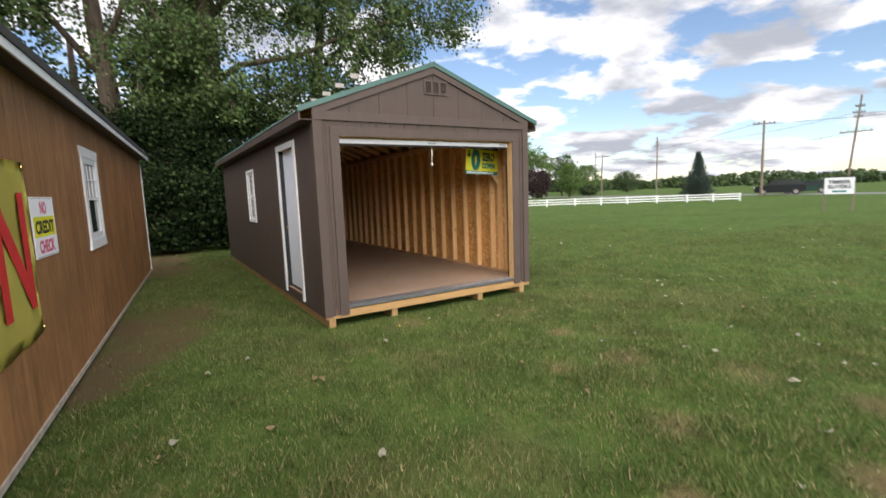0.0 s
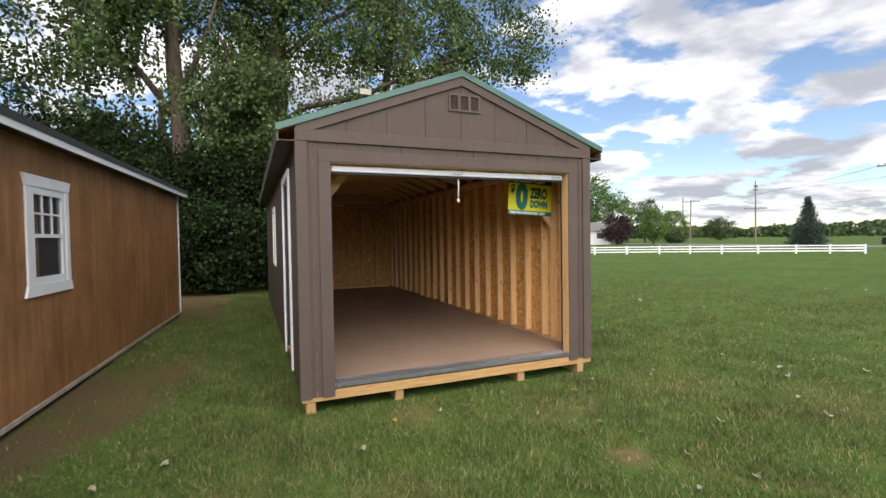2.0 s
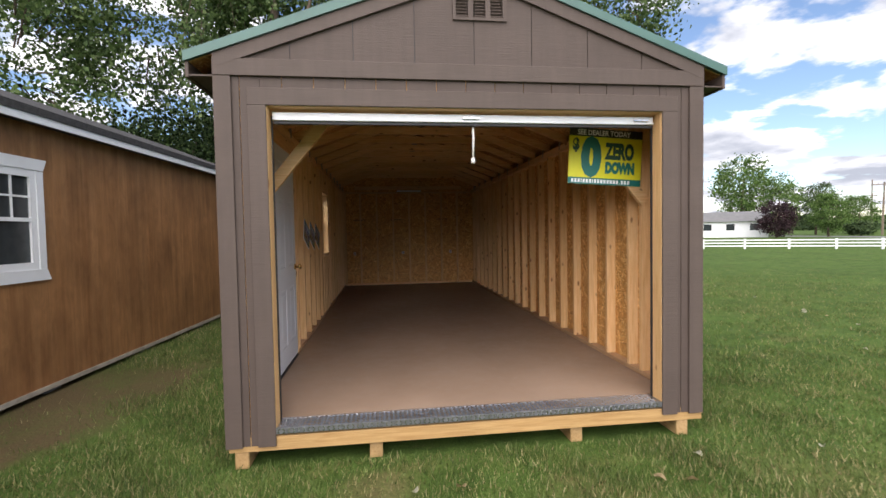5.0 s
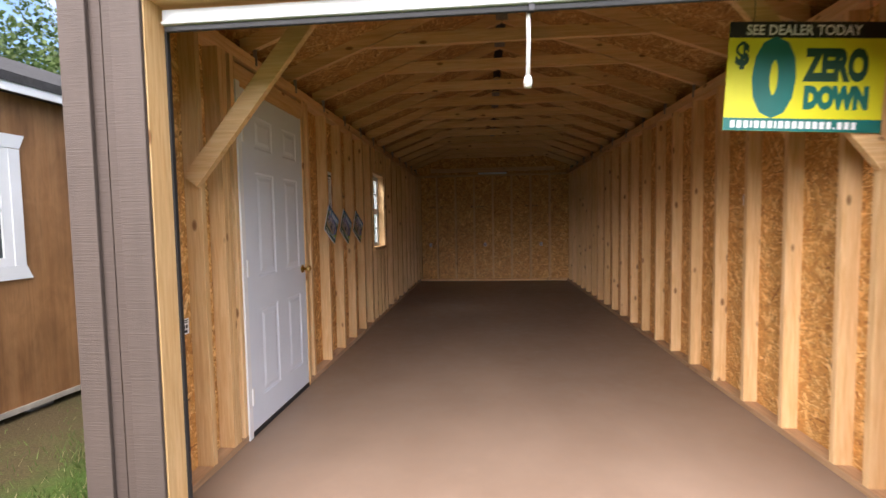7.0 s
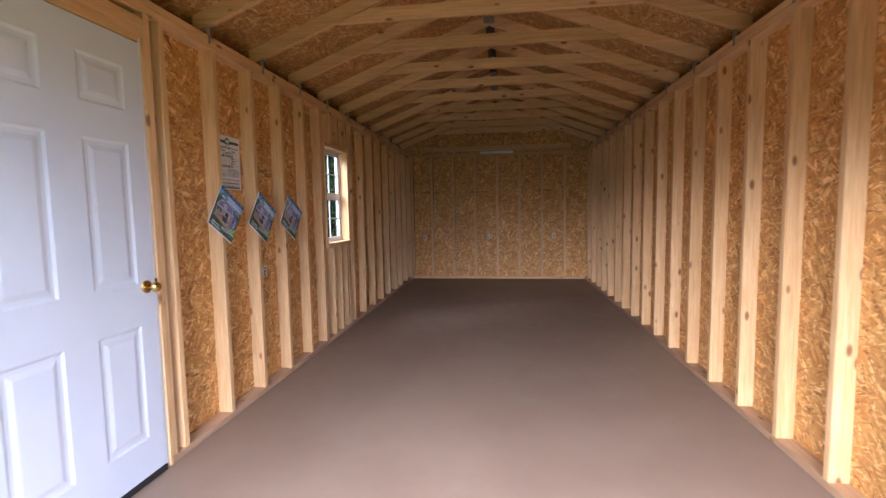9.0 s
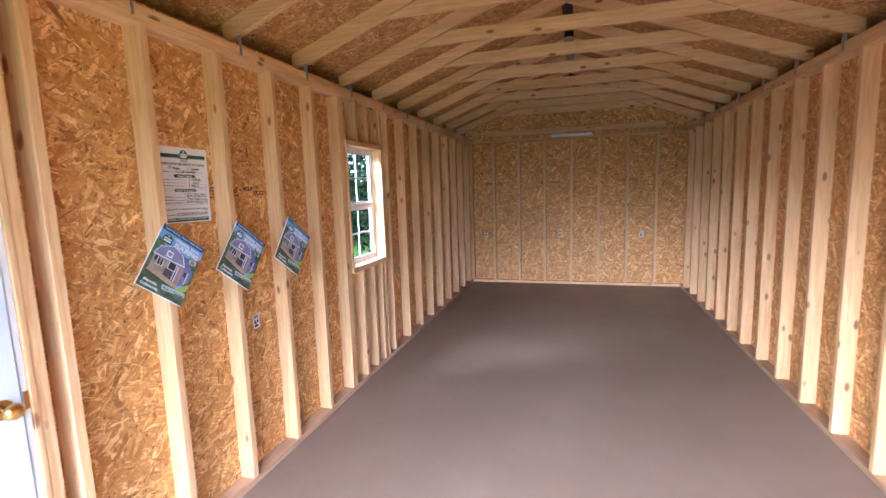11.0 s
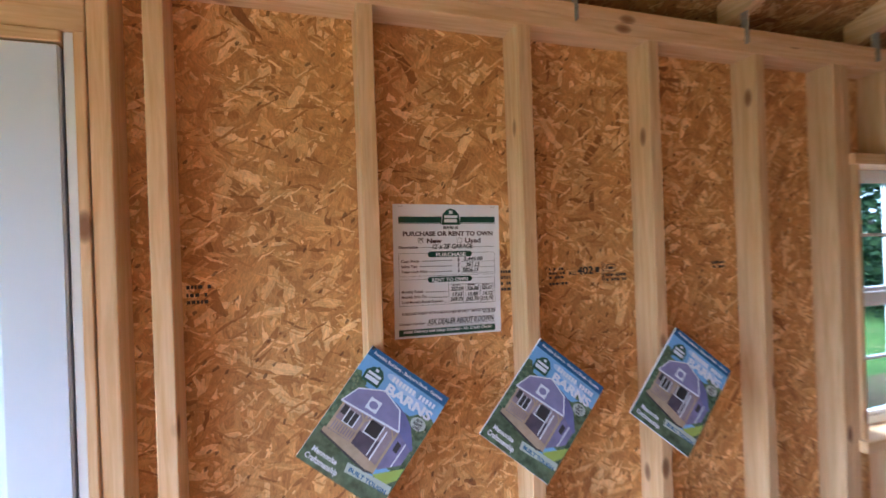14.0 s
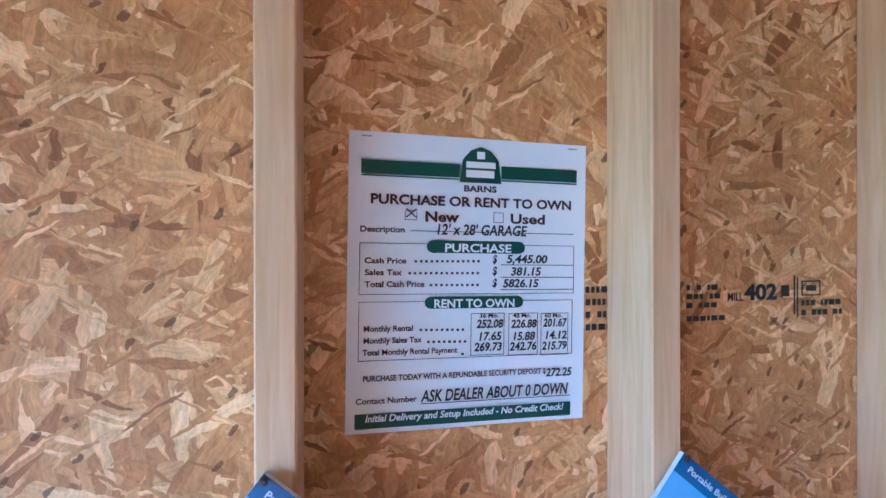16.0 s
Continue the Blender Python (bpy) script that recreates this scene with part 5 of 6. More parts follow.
def brochure(y, z, tilt, width, height):
    """A stack of glossy brochures pinned by its upper left corner; the cover shows a porch barn."""
    ob = empty("brochure", Matrix.Translation((0.104, y, z)) @ FACE_PX @ pose(0, 0, 0, -3, -8, tilt))
    tagged(ob, "glossy blue brochure showing a barn, pinned to a stud", "brochure", "brochures on the studs")
    a, b = width / 0.216, height / 0.279

    def P(bm, pts, w):
        plate(bm, [(u * a, -v * b) for u, v in pts][::-1], 0.008 + w, 0.0002)

    def R(u0, u1, v0, v1):
        return [(u0, v0), (u1, v0), (u1, v1), (u0, v1)]

    part("page_block", boxes((0, width, -height, 0, 0.0, 0.0075), (0.001, width + 0.001, -height - 0.001, -0.001, 0.0015, 0.003), bevel=0.0004), M_paper, ob)

    def shape(name, material, *polys, w=0.0):
        bm = bmesh.new()
        for q in polys:
            P(bm, q, w)
        pr = part(name, bm, material, ob)
        if len(polys) > 1:
            pr["kind"] = "stuff"

    def words(name, material, rows, w):
        bm = bmesh.new()
        for txt, u, v, wide, tall, bold in rows:
            flat(bm, text_mesh(txt, tall * b * 1.38, wide * a, bold, 0.0), u * a, -v * b, 0.008 + w)
        tagged(part(name, bm, material, ob), kind="stuff")

    def disc(u, v, r, q=1.0, k=12):
        return [(u + r * math.cos(i * 2 * math.pi / k), v + r * q * math.sin(i * 2 * math.pi / k)) for i in range(k)]

    rnd = random.Random(int(y * 100))
    shape("cover", M_br_sky, R(0, 0.216, 0, 0.279), w=-0.0004)
    shape("title_band", M_br_band, R(0, 0.216, 0, 0.022), w=0.0)
    shape("cloud", M_br_cloud, disc(0.120, 0.040, 0.028, 0.4), disc(0.160, 0.052, 0.030, 0.35), disc(0.085, 0.034, 0.02, 0.4), w=0.0001)
    shape("foliage", M_br_tree, [(0, 0.062), (0.012, 0.058), (0.022, 0.075), (0.030, 0.082), (0.16, 0.082), (0.172, 0.070), (0.190, 0.062), (0.216, 0.066), (0.216, 0.20), (0, 0.20)], *[disc(rnd.choice((rnd.uniform(0.006, 0.03), rnd.uniform(0.165, 0.208))), rnd.uniform(0.062, 0.12), rnd.uniform(0.004, 0.008), 0.9, 7) for _ in range(26)], w=0.0002)
    shape("leaf_light", M_br_lime_dark, *[disc(rnd.choice((rnd.uniform(0.004, 0.022), rnd.uniform(0.17, 0.212))), rnd.uniform(0.07, 0.16), rnd.uniform(0.0015, 0.004), 0.8, 6) for _ in range(40)], w=0.0003)
    shape("lawn", M_br_lawn, [(0, 0.195), (0.020, 0.200), (0.158, 0.232), (0.216, 0.185), (0.216, 0.279), (0, 0.279)], w=0.0004)
    shape("lime_patch", M_br_lime, [(0.160, 0.226), (0.214, 0.180), (0.214, 0.208), (0.192, 0.234)], w=0.0005)
    shape("barn_wall", M_br_wall, [(0.020, 0.130), (0.158, 0.120), (0.158, 0.212), (0.020, 0.196)], w=0.0006)
    shape("side_wall", M_br_side, [(0.158, 0.120), (0.204, 0.138), (0.203, 0.178), (0.164, 0.212), (0.158, 0.212)], w=0.0006)
    shape("dark_panel", M_br_shadow, [(0.082, 0.165), (0.135, 0.163), (0.135, 0.206), (0.082, 0.200)], w=0.0007)
    shape("dark_opening", M_ink_black, R(0.040, 0.064, 0.140, 0.168), R(0.092, 0.124, 0.132, 0.162), [(0.168, 0.140), (0.180, 0.144), (0.180, 0.164), (0.168, 0.162)], R(0.024, 0.036, 0.136, 0.156), w=0.0008)
    shape("sash", M_br_text, R(0.037, 0.040, 0.138, 0.171), R(0.064, 0.067, 0.138, 0.171), R(0.037, 0.067, 0.168, 0.171), R(0.089, 0.092, 0.130, 0.165), R(0.124, 0.127, 0.130, 0.200), R(0.089, 0.127, 0.162, 0.165), R(0.051, 0.053, 0.140, 0.168), R(0.134, 0.138, 0.136, 0.206), [(0.186, 0.136), (0.189, 0.137), (0.187, 0.192), (0.184, 0.194)], w=0.0010)
    shape("deck", M_br_deck, [(0.012, 0.197), (0.082, 0.196), (0.160, 0.208), (0.160, 0.222), (0.140, 0.226), (0.012, 0.207)], w=0.0010)
    shape("deck_shadow", M_ink_black, [(0.012, 0.207), (0.140, 0.226), (0.160, 0.222), (0.160, 0.226), (0.140, 0.231), (0.012, 0.211)], w=0.0011)
    shape("railing", M_br_deck, R(0.018, 0.080, 0.170, 0.1735), R(0.018, 0.080, 0.192, 0.195), *[R(0.021 + 0.0062 * k, 0.0240 + 0.0062 * k, 0.173, 0.193) for k in range(10)], w=0.0012)
    shape("post", M_br_deck, R(0.0165, 0.0215, 0.132, 0.205), R(0.0765, 0.0820, 0.128, 0.212), R(0.1545, 0.1600, 0.122, 0.224), [(0.082, 0.140), (0.094, 0.127), (0.098, 0.127), (0.082, 0.145)], [(0.0765, 0.140), (0.064, 0.129), (0.060, 0.129), (0.0765, 0.145)], [(0.1545, 0.138), (0.143, 0.125), (0.139, 0.125), (0.1545, 0.143)], w=0.0014)
    shape("side_roof", M_br_roof_dark, [(0.110, 0.072), (0.150, 0.084), (0.176, 0.100), (0.208, 0.139), (0.204, 0.143), (0.158, 0.122), (0.134, 0.083)], w=0.0014)
    shape("front_roof", M_br_roof, [(0.0117, 0.131), (0.028, 0.093), (0.0806, 0.066), (0.134, 0.083), (0.158, 0.122)], w=0.0016)
    shape("roof_trim", M_br_text, [(0.010, 0.131), (0.158, 0.121), (0.159, 0.1255), (0.010, 0.1350)], [(0.010, 0.132), (0.027, 0.092), (0.0295, 0.0935), (0.0135, 0.131)], [(0.027, 0.092), (0.0806, 0.0650), (0.0810, 0.0675), (0.0285, 0.0945)], [(0.0806, 0.065), (0.135, 0.082), (0.134, 0.0845), (0.0806, 0.0675)], [(0.135, 0.082), (0.160, 0.122), (0.157, 0.123), (0.132, 0.084)], R(0.063, 0.092, 0.092, 0.119), w=0.0018)
    shape("loft_window", M_br_roof, disc(0.0775, 0.1055, 0.0105, 0.8), w=0.0020)
    shape("slogan_plate", M_br_pale, [(0.100, 0.232), (0.212, 0.226), (0.214, 0.243), (0.104, 0.252)], w=0.0010)
    words("slogan", M_br_band, [("BUILT TOUGH", 0.110, 0.246, 0.096, 0.009, 0.0005)], 0.0014)
    shape("brand_bar", M_br_text, *[R(0.080 + 0.0092 * k, 0.0862 + 0.0092 * k, 0.030, 0.041) for k in range(13) if k != 7], w=0.0018)
    words("white_print", M_br_text, [("BARNS", 0.078, 0.068, 0.124, 0.021, 0.0012), ("Portable Buildings - Backyard Sheds - Garages", 0.012, 0.014, 0.190, 0.007, 0.0002), ("Mennonite", 0.018, 0.250, 0.062, 0.011, 0.0005), ("Craftsmanship", 0.012, 0.268, 0.082, 0.012, 0.0005)], 0.0018)
    shape("badge", M_ink_green, [(0.020, 0.072), (0.018, 0.050), (0.028, 0.038), (0.041, 0.031), (0.054, 0.036), (0.064, 0.048), (0.063, 0.072)], w=0.0018)
    shape("badge_print", M_br_text, R(0.024, 0.058, 0.048, 0.054), R(0.024, 0.058, 0.057, 0.066), R(0.037, 0.045, 0.037, 0.043), w=0.0022)
    shape("round_note", M_br_pale, disc(0.186, 0.086, 0.019, 0.75), w=0.0018)
    words("note_print", M_ink_black, [("BUY,", 0.177, 0.082, 0.018, 0.006, 0.0004), ("RENT,", 0.174, 0.090, 0.024, 0.006, 0.0004), ("OWN", 0.178, 0.098, 0.017, 0.006, 0.0004)], 0.0022)
    bm = bmesh.new()
    tube(bm, [(0.004, -0.004, 0.008), (0.004, -0.004, 0.012), (0.004, -0.004, 0.0135)], [0.0035, 0.0045, 0.002], 8)
    part("pin", bm, M_dark_metal, ob)
    return ob


brochure(2.478, 1.730, -38.5, 0.219, 0.282)
brochure(2.912, 1.706, -40.5, 0.218, 0.282)
brochure(3.352, 1.697, -40, 0.216, 0.282)

# ---------------------------------------------------------------- leaves, blades and trees
def cloud_mesh(name, centres, sizes, normals_tilt, material, parent=None, aspect=0.6, seed=1, up_bias=0.3):
    """Many small flat leaves, each a folded diamond of two triangles, in one mesh."""
    rng = np.random.default_rng(seed)
    n = len(centres)
    ax = rng.normal(size=(n, 3))
    ax[:, 2] -= normals_tilt
    ax /= np.linalg.norm(ax, axis=1)[:, None]
    ref = rng.normal(size=(n, 3))
    ref[:, 2] *= 1 - up_bias
    side = np.cross(ax, ref)
    side /= np.linalg.norm(side, axis=1)[:, None] + 1e-9
    s = sizes[:, None]
    a, b = centres - ax * s * 0.5, centres + ax * s * 0.5
    nrm = np.cross(ax, side)
    l_, r_ = centres + side * s * aspect * 0.5 + nrm * s * 0.08, centres - side * s * aspect * 0.5 + nrm * s * 0.08
    verts = np.stack([a, l_, b, r_], 1).reshape(-1, 3)
    base = np.arange(n)[:, None] * 4
    tris = np.concatenate([base + np.array([0, 1, 2]), base + np.array([0, 2, 3])], 1).reshape(-1, 3)
    me = bpy.data.meshes.new(name)
    me.vertices.add(len(verts))
    me.vertices.foreach_set("co", verts.astype(np.float32).ravel())
    me.loops.add(tris.size)
    me.loops.foreach_set("vertex_index", tris.astype(np.int32).ravel())
    me.polygons.add(len(tris))
    me.polygons.foreach_set("loop_start", np.arange(0, tris.size, 3, dtype=np.int32))
    me.update(calc_edges=True)
    me.materials.append(material)
    ob = new(name, me)
    if parent is not None:
        ob.parent = parent
    return ob


def clumps(rng, ell, n_clumps, per, spread, shell=0.45):
    """Leaf places in clumps within an ellipsoid (centre, radii), thicker towards its outside."""
    c, r = np.array(ell[0]), np.array(ell[1])
    d = rng.normal(size=(n_clumps, 3))
    d /= np.linalg.norm(d, axis=1)[:, None]
    rad = shell + (1 - shell) * rng.random(n_clumps) ** 0.6
    cc = c + d * rad[:, None] * r
    k = rng.integers(int(per * 0.5), int(per * 1.5), n_clumps)
    pts = np.repeat(cc, k, 0) + rng.normal(size=(k.sum(), 3)) * np.array([1, 1, 0.75]) * spread * np.repeat(rng.uniform(0.6, 1.3, n_clumps), k)[:, None]
    return pts, cc


def tree(name, label, trunk, radii, ells, leaf, material, limbs=(), seed=1, droop=0.6, category="tree"):
    """trunk: polyline; ells: (centre, radii, clumps, leaves a clump, spread) of the crown; limbs: polylines with a radius."""
    rng = np.random.default_rng(seed)
    ob = empty(name, pose(trunk[0][0], trunk[0][1], 0))
    tagged(ob, label, category)
    o = Vector((trunk[0][0], trunk[0][1], 0))
    bm = bmesh.new()
    tube(bm, [Vector(p) - o for p in trunk], radii, 12)
    part("trunk", bm, M_bark, ob, smooth=True)
    for pts, r in limbs:
        bm = bmesh.new()
        tube(bm, [Vector(p) - o for p in pts], [r * (1 - 0.75 * i / (len(pts) - 1)) for i in range(len(pts))], 8)
        part("limb", bm, M_bark, ob, smooth=True)
    allp, twigs = [], bmesh.new()
    top = Vector(trunk[-1])
    for c, r, n_c, per, spread in ells:
        p, cc = clumps(rng, (c, r), n_c, per, spread)
        keep = p[:, 2] > 0.15
        allp.append(p[keep])
        for q in cc[:: max(1, len(cc) // 30)]:
            q = Vector(q)
            if q.z < 0.6:
                continue
            root = Vector(c) * 0.55 + q * 0.45
            tube(twigs, [root - o, (root + q) / 2 + Vector((0, 0, 0.15)) - o, q - o], [0.035, 0.022, 0.008], 5, False)
    if ells:
        tagged(part("twig_work", twigs, M_bark, ob), kind="stuff")
        p = np.concatenate(allp) - np.array(o)
        sizes = leaf * rng.uniform(0.6, 1.3, len(p))
        cloud_mesh("crown", p, sizes, droop, material, ob, 0.75, seed)
    return ob


tree("poplar_tree", "tall poplar with a bare grey trunk and hanging foliage", [(-3.45, 15.0, 0), (-3.4, 15.0, 3), (-3.25, 15.05, 5.5), (-3.45, 15.1, 8.0), (-3.6, 15.2, 12)], [0.42, 0.36, 0.32, 0.27, 0.12],
     [((-8.0, 15.5, 10.0), (4.2, 3.0, 4.2), 190, 70, 0.40), ((-4.0, 16.5, 12.5), (3.4, 2.4, 3.0), 130, 75, 0.40), ((-12.0, 14.0, 7.5), (4.0, 3.0, 4.2), 160, 70, 0.42), ((-4.6, 13.6, 10.4), (1.8, 1.2, 1.6), 55, 75, 0.34)],
     0.165, M_leaf, [([(-3.4, 15.05, 6.2), (-4.8, 15.0, 8.2), (-7.0, 15.2, 9.6)], 0.16), ([(-3.3, 15.05, 7.0), (-2.4, 14.8, 9.0), (-1.8, 14.6, 11.0)], 0.14)], 11)
tree("poplar_tree", "broad old poplar with a thick trunk and dense green crown", [(0.1, 16.3, 0), (0.1, 16.3, 3), (0.15, 16.3, 6), (0.2, 16.2, 9.5), (0.5, 16.0, 14)], [0.62, 0.55, 0.48, 0.36, 0.14],
     [((-1.2, 16.9, 8.6), (1.4, 1.3, 4.6), 170, 80, 0.34), ((2.8, 15.2, 11.2), (3.0, 2.2, 3.2), 190, 75, 0.40), ((-1.1, 14.6, 5.0), (1.1, 1.0, 2.2), 70, 75, 0.28), ((0.4, 15.6, 12.8), (2.6, 2.0, 1.8), 130, 75, 0.4), ((-0.6, 13.2, 7.4), (1.0, 0.8, 1.3), 34, 60, 0.26), ((-2.3, 13.4, 6.0), (0.55, 0.6, 1.2), 22, 60, 0.24), ((0.5, 12.8, 5.4), (0.7, 0.6, 1.0), 24, 60, 0.24)],
     0.15, M_leaf, [([(0.15, 16.2, 6.4), (1.2, 15.0, 7.0), (3.3, 13.9, 7.3), (5.4, 13.2, 8.3), (7.4, 12.6, 8.9)], 0.15), ([(0.2, 16.1, 9.0), (2.0, 15.0, 10.5), (4.5, 14.0, 11.5)], 0.16), ([(0.15, 16.2, 5.5), (-1.2, 15.6, 7.5), (-1.9, 15.2, 9.5)], 0.2)], 12)
tree("poplar_tree", "poplar with light spreading branches and small bright leaves", [(4.6, 17.5, 0), (4.6, 17.4, 4), (4.9, 17.0, 8), (5.4, 16.5, 12)], [0.36, 0.3, 0.22, 0.1],
     [((5.6, 13.6, 9.8), (3.0, 2.0, 2.3), 130, 65, 0.38), ((8.8, 12.8, 9.8), (2.4, 1.8, 2.2), 90, 55, 0.36), ((6.2, 12.4, 7.6), (1.4, 1.0, 0.9), 40, 55, 0.28), ((3.6, 14.5, 6.0), (2.4, 1.6, 1.6), 85, 75, 0.36)],
     0.14, M_leaf, [([(4.9, 17.0, 7.5), (6.0, 15.0, 8.8), (8.4, 13.2, 9.6)], 0.12)], 13)
shrub_trunk = [(-2.0, 15.3, 0), (-2.0, 15.3, 1.2), (-1.9, 15.2, 2.4)]
# leaf colour carries the shade between the buildings
tree("shrub_thicket", "dense green thicket behind the sheds, leaves darkened for shade", shrub_trunk, [0.09, 0.07, 0.03],
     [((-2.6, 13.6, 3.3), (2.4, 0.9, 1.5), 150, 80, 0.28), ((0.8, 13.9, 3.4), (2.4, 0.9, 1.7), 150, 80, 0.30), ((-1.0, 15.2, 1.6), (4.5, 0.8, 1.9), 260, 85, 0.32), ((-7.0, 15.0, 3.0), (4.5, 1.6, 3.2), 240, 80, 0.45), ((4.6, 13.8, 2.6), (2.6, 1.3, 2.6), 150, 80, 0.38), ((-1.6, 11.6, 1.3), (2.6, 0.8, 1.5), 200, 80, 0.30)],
     0.13, M_leaf_shaded, (), 14, 0.4, "shrubs")
tree("woodland_edge", "shadowed wall of trees closing the view behind", [(-5.0, 21.0, 0), (-5.0, 21.0, 5), (-5.0, 21.0, 9)], [0.3, 0.25, 0.1],
     [((-8.0, 21.0, 3.6), (9.0, 1.6, 4.0), 480, 75, 0.6), ((4.0, 20.0, 3.2), (7.0, 1.6, 3.4), 300, 75, 0.6), ((-16.0, 14.0, 4.0), (3.0, 6.0, 4.5), 260, 75, 0.6)],
     0.22, M_leaf, (), 15, 0.4, "trees")



def strands(trunk_xy, seed, n_s, zlo, zhi, reach):
    """Leafy shoots that hang from the lower limbs, as one loose part."""
    rng = np.random.default_rng(seed)
    pts, bm = [], bmesh.new()
    for _ in range(n_s):
        a = rng.uniform(0, 2 * math.pi)
        r = rng.uniform(0.3, reach)
        top = np.array([trunk_xy[0] + math.cos(a) * r, trunk_xy[1] + math.sin(a) * r * 0.8, rng.uniform(zlo, zhi)])
        ln = rng.uniform(0.7, 2.0)
        bend = np.array([rng.normal() * 0.35, rng.normal() * 0.35, -ln])
        k = int(ln * 55)
        t_ = rng.random(k)[:, None]
        line = top + bend * t_ + np.array([0, 0, 0.4]) * t_ * (1 - t_)
        pts.append(line + rng.normal(size=(k, 3)) * 0.13)
        tube(bm, [top, top + bend * 0.5 + np.array([0, 0, 0.1]), top + bend], [0.02, 0.012, 0.005], 4, False)
    return np.concatenate(pts), bm


for where, seed, n_s, zlo, zhi, reach, host in (((-0.2, 15.3), 81, 75, 4.6, 10.5, 2.6, "poplar_tree.001"), ((-4.6, 14.3), 82, 45, 6.8, 11.0, 3.2, "poplar_tree"), ((5.2, 13.4), 83, 45, 6.8, 10.0, 3.4, "poplar_tree.002")):
    p, bm = strands(where, seed, n_s, zlo, zhi, reach)
    host_ob = bpy.data.objects[host]
    base = host_ob.matrix_world.translation
    bmesh.ops.translate(bm, vec=-base, verts=bm.verts)
    tagged(part("shoots", bm, M_bark, host_ob), kind="stuff")
    cloud_mesh("hanging_leaves", p - np.array(base), np.random.default_rng(seed).uniform(0.09, 0.19, len(p)), 0.9, M_leaf, host_ob, 0.75, seed)

# ---------------------------------------------------------------- far things across the lawn
def far_tree(x, y, height, spread, material, seed, name="far_tree", label="rounded green tree across the road", low=0.12):
    c = (x, y, height * (0.5 + low / 2))
    r = (spread, spread, height * (0.5 - low / 2))
    return tree(name, label, [(x, y, 0), (x, y, height * 0.35), (x + 0.2, y, height * 0.75)], [spread * 0.07, spread * 0.05, 0.04],
                [(c, r, 120, 55, spread * 0.15)], max(0.20, spread * 0.085), material, (), seed, 0.3)


far_tree(55.9, 67.0, 12.8, 4.0, M_leaf_bright, 31, label="tall airy light green tree beside the white house", low=0.2)
far_tree(60.5, 65.0, 9.2, 3.0, M_leaf_bright, 32, label="light green tree near the white house")
far_tree(49.6, 52.8, 4.9, 2.1, M_leaf_purple, 33, label="dark purple-leaved ornamental tree", low=0.02)
far_tree(66.4, 64.5, 8.6, 2.5, M_leaf_far, 34, label="dark green tree across the road")
far_tree(57.0, 52.9, 5.7, 2.0, M_leaf_bright, 35, label="fresh green tree on the lawn edge", low=0.05)
far_tree(73.6, 64.3, 6.2, 2.4, M_leaf_bright, 36, label="small airy light green tree across the road", low=0.15)
far_tree(94.2, 71.0, 5.3, 2.9, M_leaf_far, 37, low=0.02)
far_tree(62.2, 53.4, 1.9, 1.6, M_leaf_far, 39, "far_bush", "low dark green bush", 0.0)

# spruce
sp = empty("spruce_tree", pose(49.5, 25.7, 0))
tagged(sp, "dark blue-green spruce standing by the white fence", "tree")
bm = bmesh.new()
tube(bm, [(0, 0, 0), (0, 0, 2.5), (0, 0, 5.1)], [0.14, 0.09, 0.015], 8)
part("trunk", bm, M_bark, sp)
rng = np.random.default_rng(41)
pts = []
bm = bmesh.new()
for k in range(210):
    h = 0.25 + 4.75 * (k / 210) ** 1.05
    ln = (5.25 - h) * 0.40 * rng.uniform(0.75, 1.12)
    a = k * 2.399
    tip = np.array([math.cos(a) * ln, math.sin(a) * ln, h - 0.10 * ln + 0.05 * rng.normal()])
    root = np.array([0, 0, h + 0.05])
    tube(bm, [root, (root + tip) / 2 + np.array([0, 0, -0.03]), tip], [0.018, 0.012, 0.004], 4, False)
    m = int(30 + 55 * ln)
    t_ = rng.uniform(0.15, 1.0, m)[:, None]
    pts.append(root + (tip - root) * t_ + rng.normal(size=(m, 3)) * np.array([0.09, 0.09, 0.07]))
tagged(part("branches", bm, M_bark, sp), kind="stuff")
p = np.concatenate(pts)
cloud_mesh("crown", p, rng.uniform(0.10, 0.20, len(p)), 0.5, M_needle, sp, 0.35, 42)

# white rail fence
fence = empty("rail_fence", pose(0, 0, 0))
tagged(fence, "long low white three-rail fence across the lawn", "fence")
line_pts = [(-4.0, 39.0), (24.6, 26.6), (28.9, 24.1), (32.5, 21.5), (36.5, 18.6), (39.7, 15.95)]
fposts = []
for (xa, ya), (xb, yb) in zip(line_pts[1:], line_pts[2:]):
    n_ = max(1, round(math.hypot(xb - xa, yb - ya) / 2.0))
    fposts += [(xa + (xb - xa) * i / n_, ya + (yb - ya) * i / n_) for i in range(n_)]
fposts.append(line_pts[-1])
dx, dy = fposts[0][0] - fposts[1][0], fposts[0][1] - fposts[1][1]
back = [(fposts[0][0] + dx * k, fposts[0][1] + dy * k) for k in range(10, 0, -1)]
fposts = back + fposts
for i, (x, y) in enumerate(fposts):
    part("post", boxes((x - 0.05, x + 0.05, y - 0.05, y + 0.05, 0, 0.66), (x - 0.06, x + 0.06, y - 0.06, y + 0.06, 0.66, 0.685)), M_vinyl, fence)
    if i:
        xa, ya = fposts[i - 1]
        ln, ang = math.hypot(x - xa, y - ya), math.degrees(math.atan2(y - ya, x - xa))
        for z in (0.16, 0.36, 0.56):
            bm = bmesh.new()
            box(bm, 0.05, ln - 0.05, -0.02, 0.02, z, z + 0.08, pose(xa, ya, 0, 0, 0, ang))
            part("rail", bm, M_vinyl, fence)


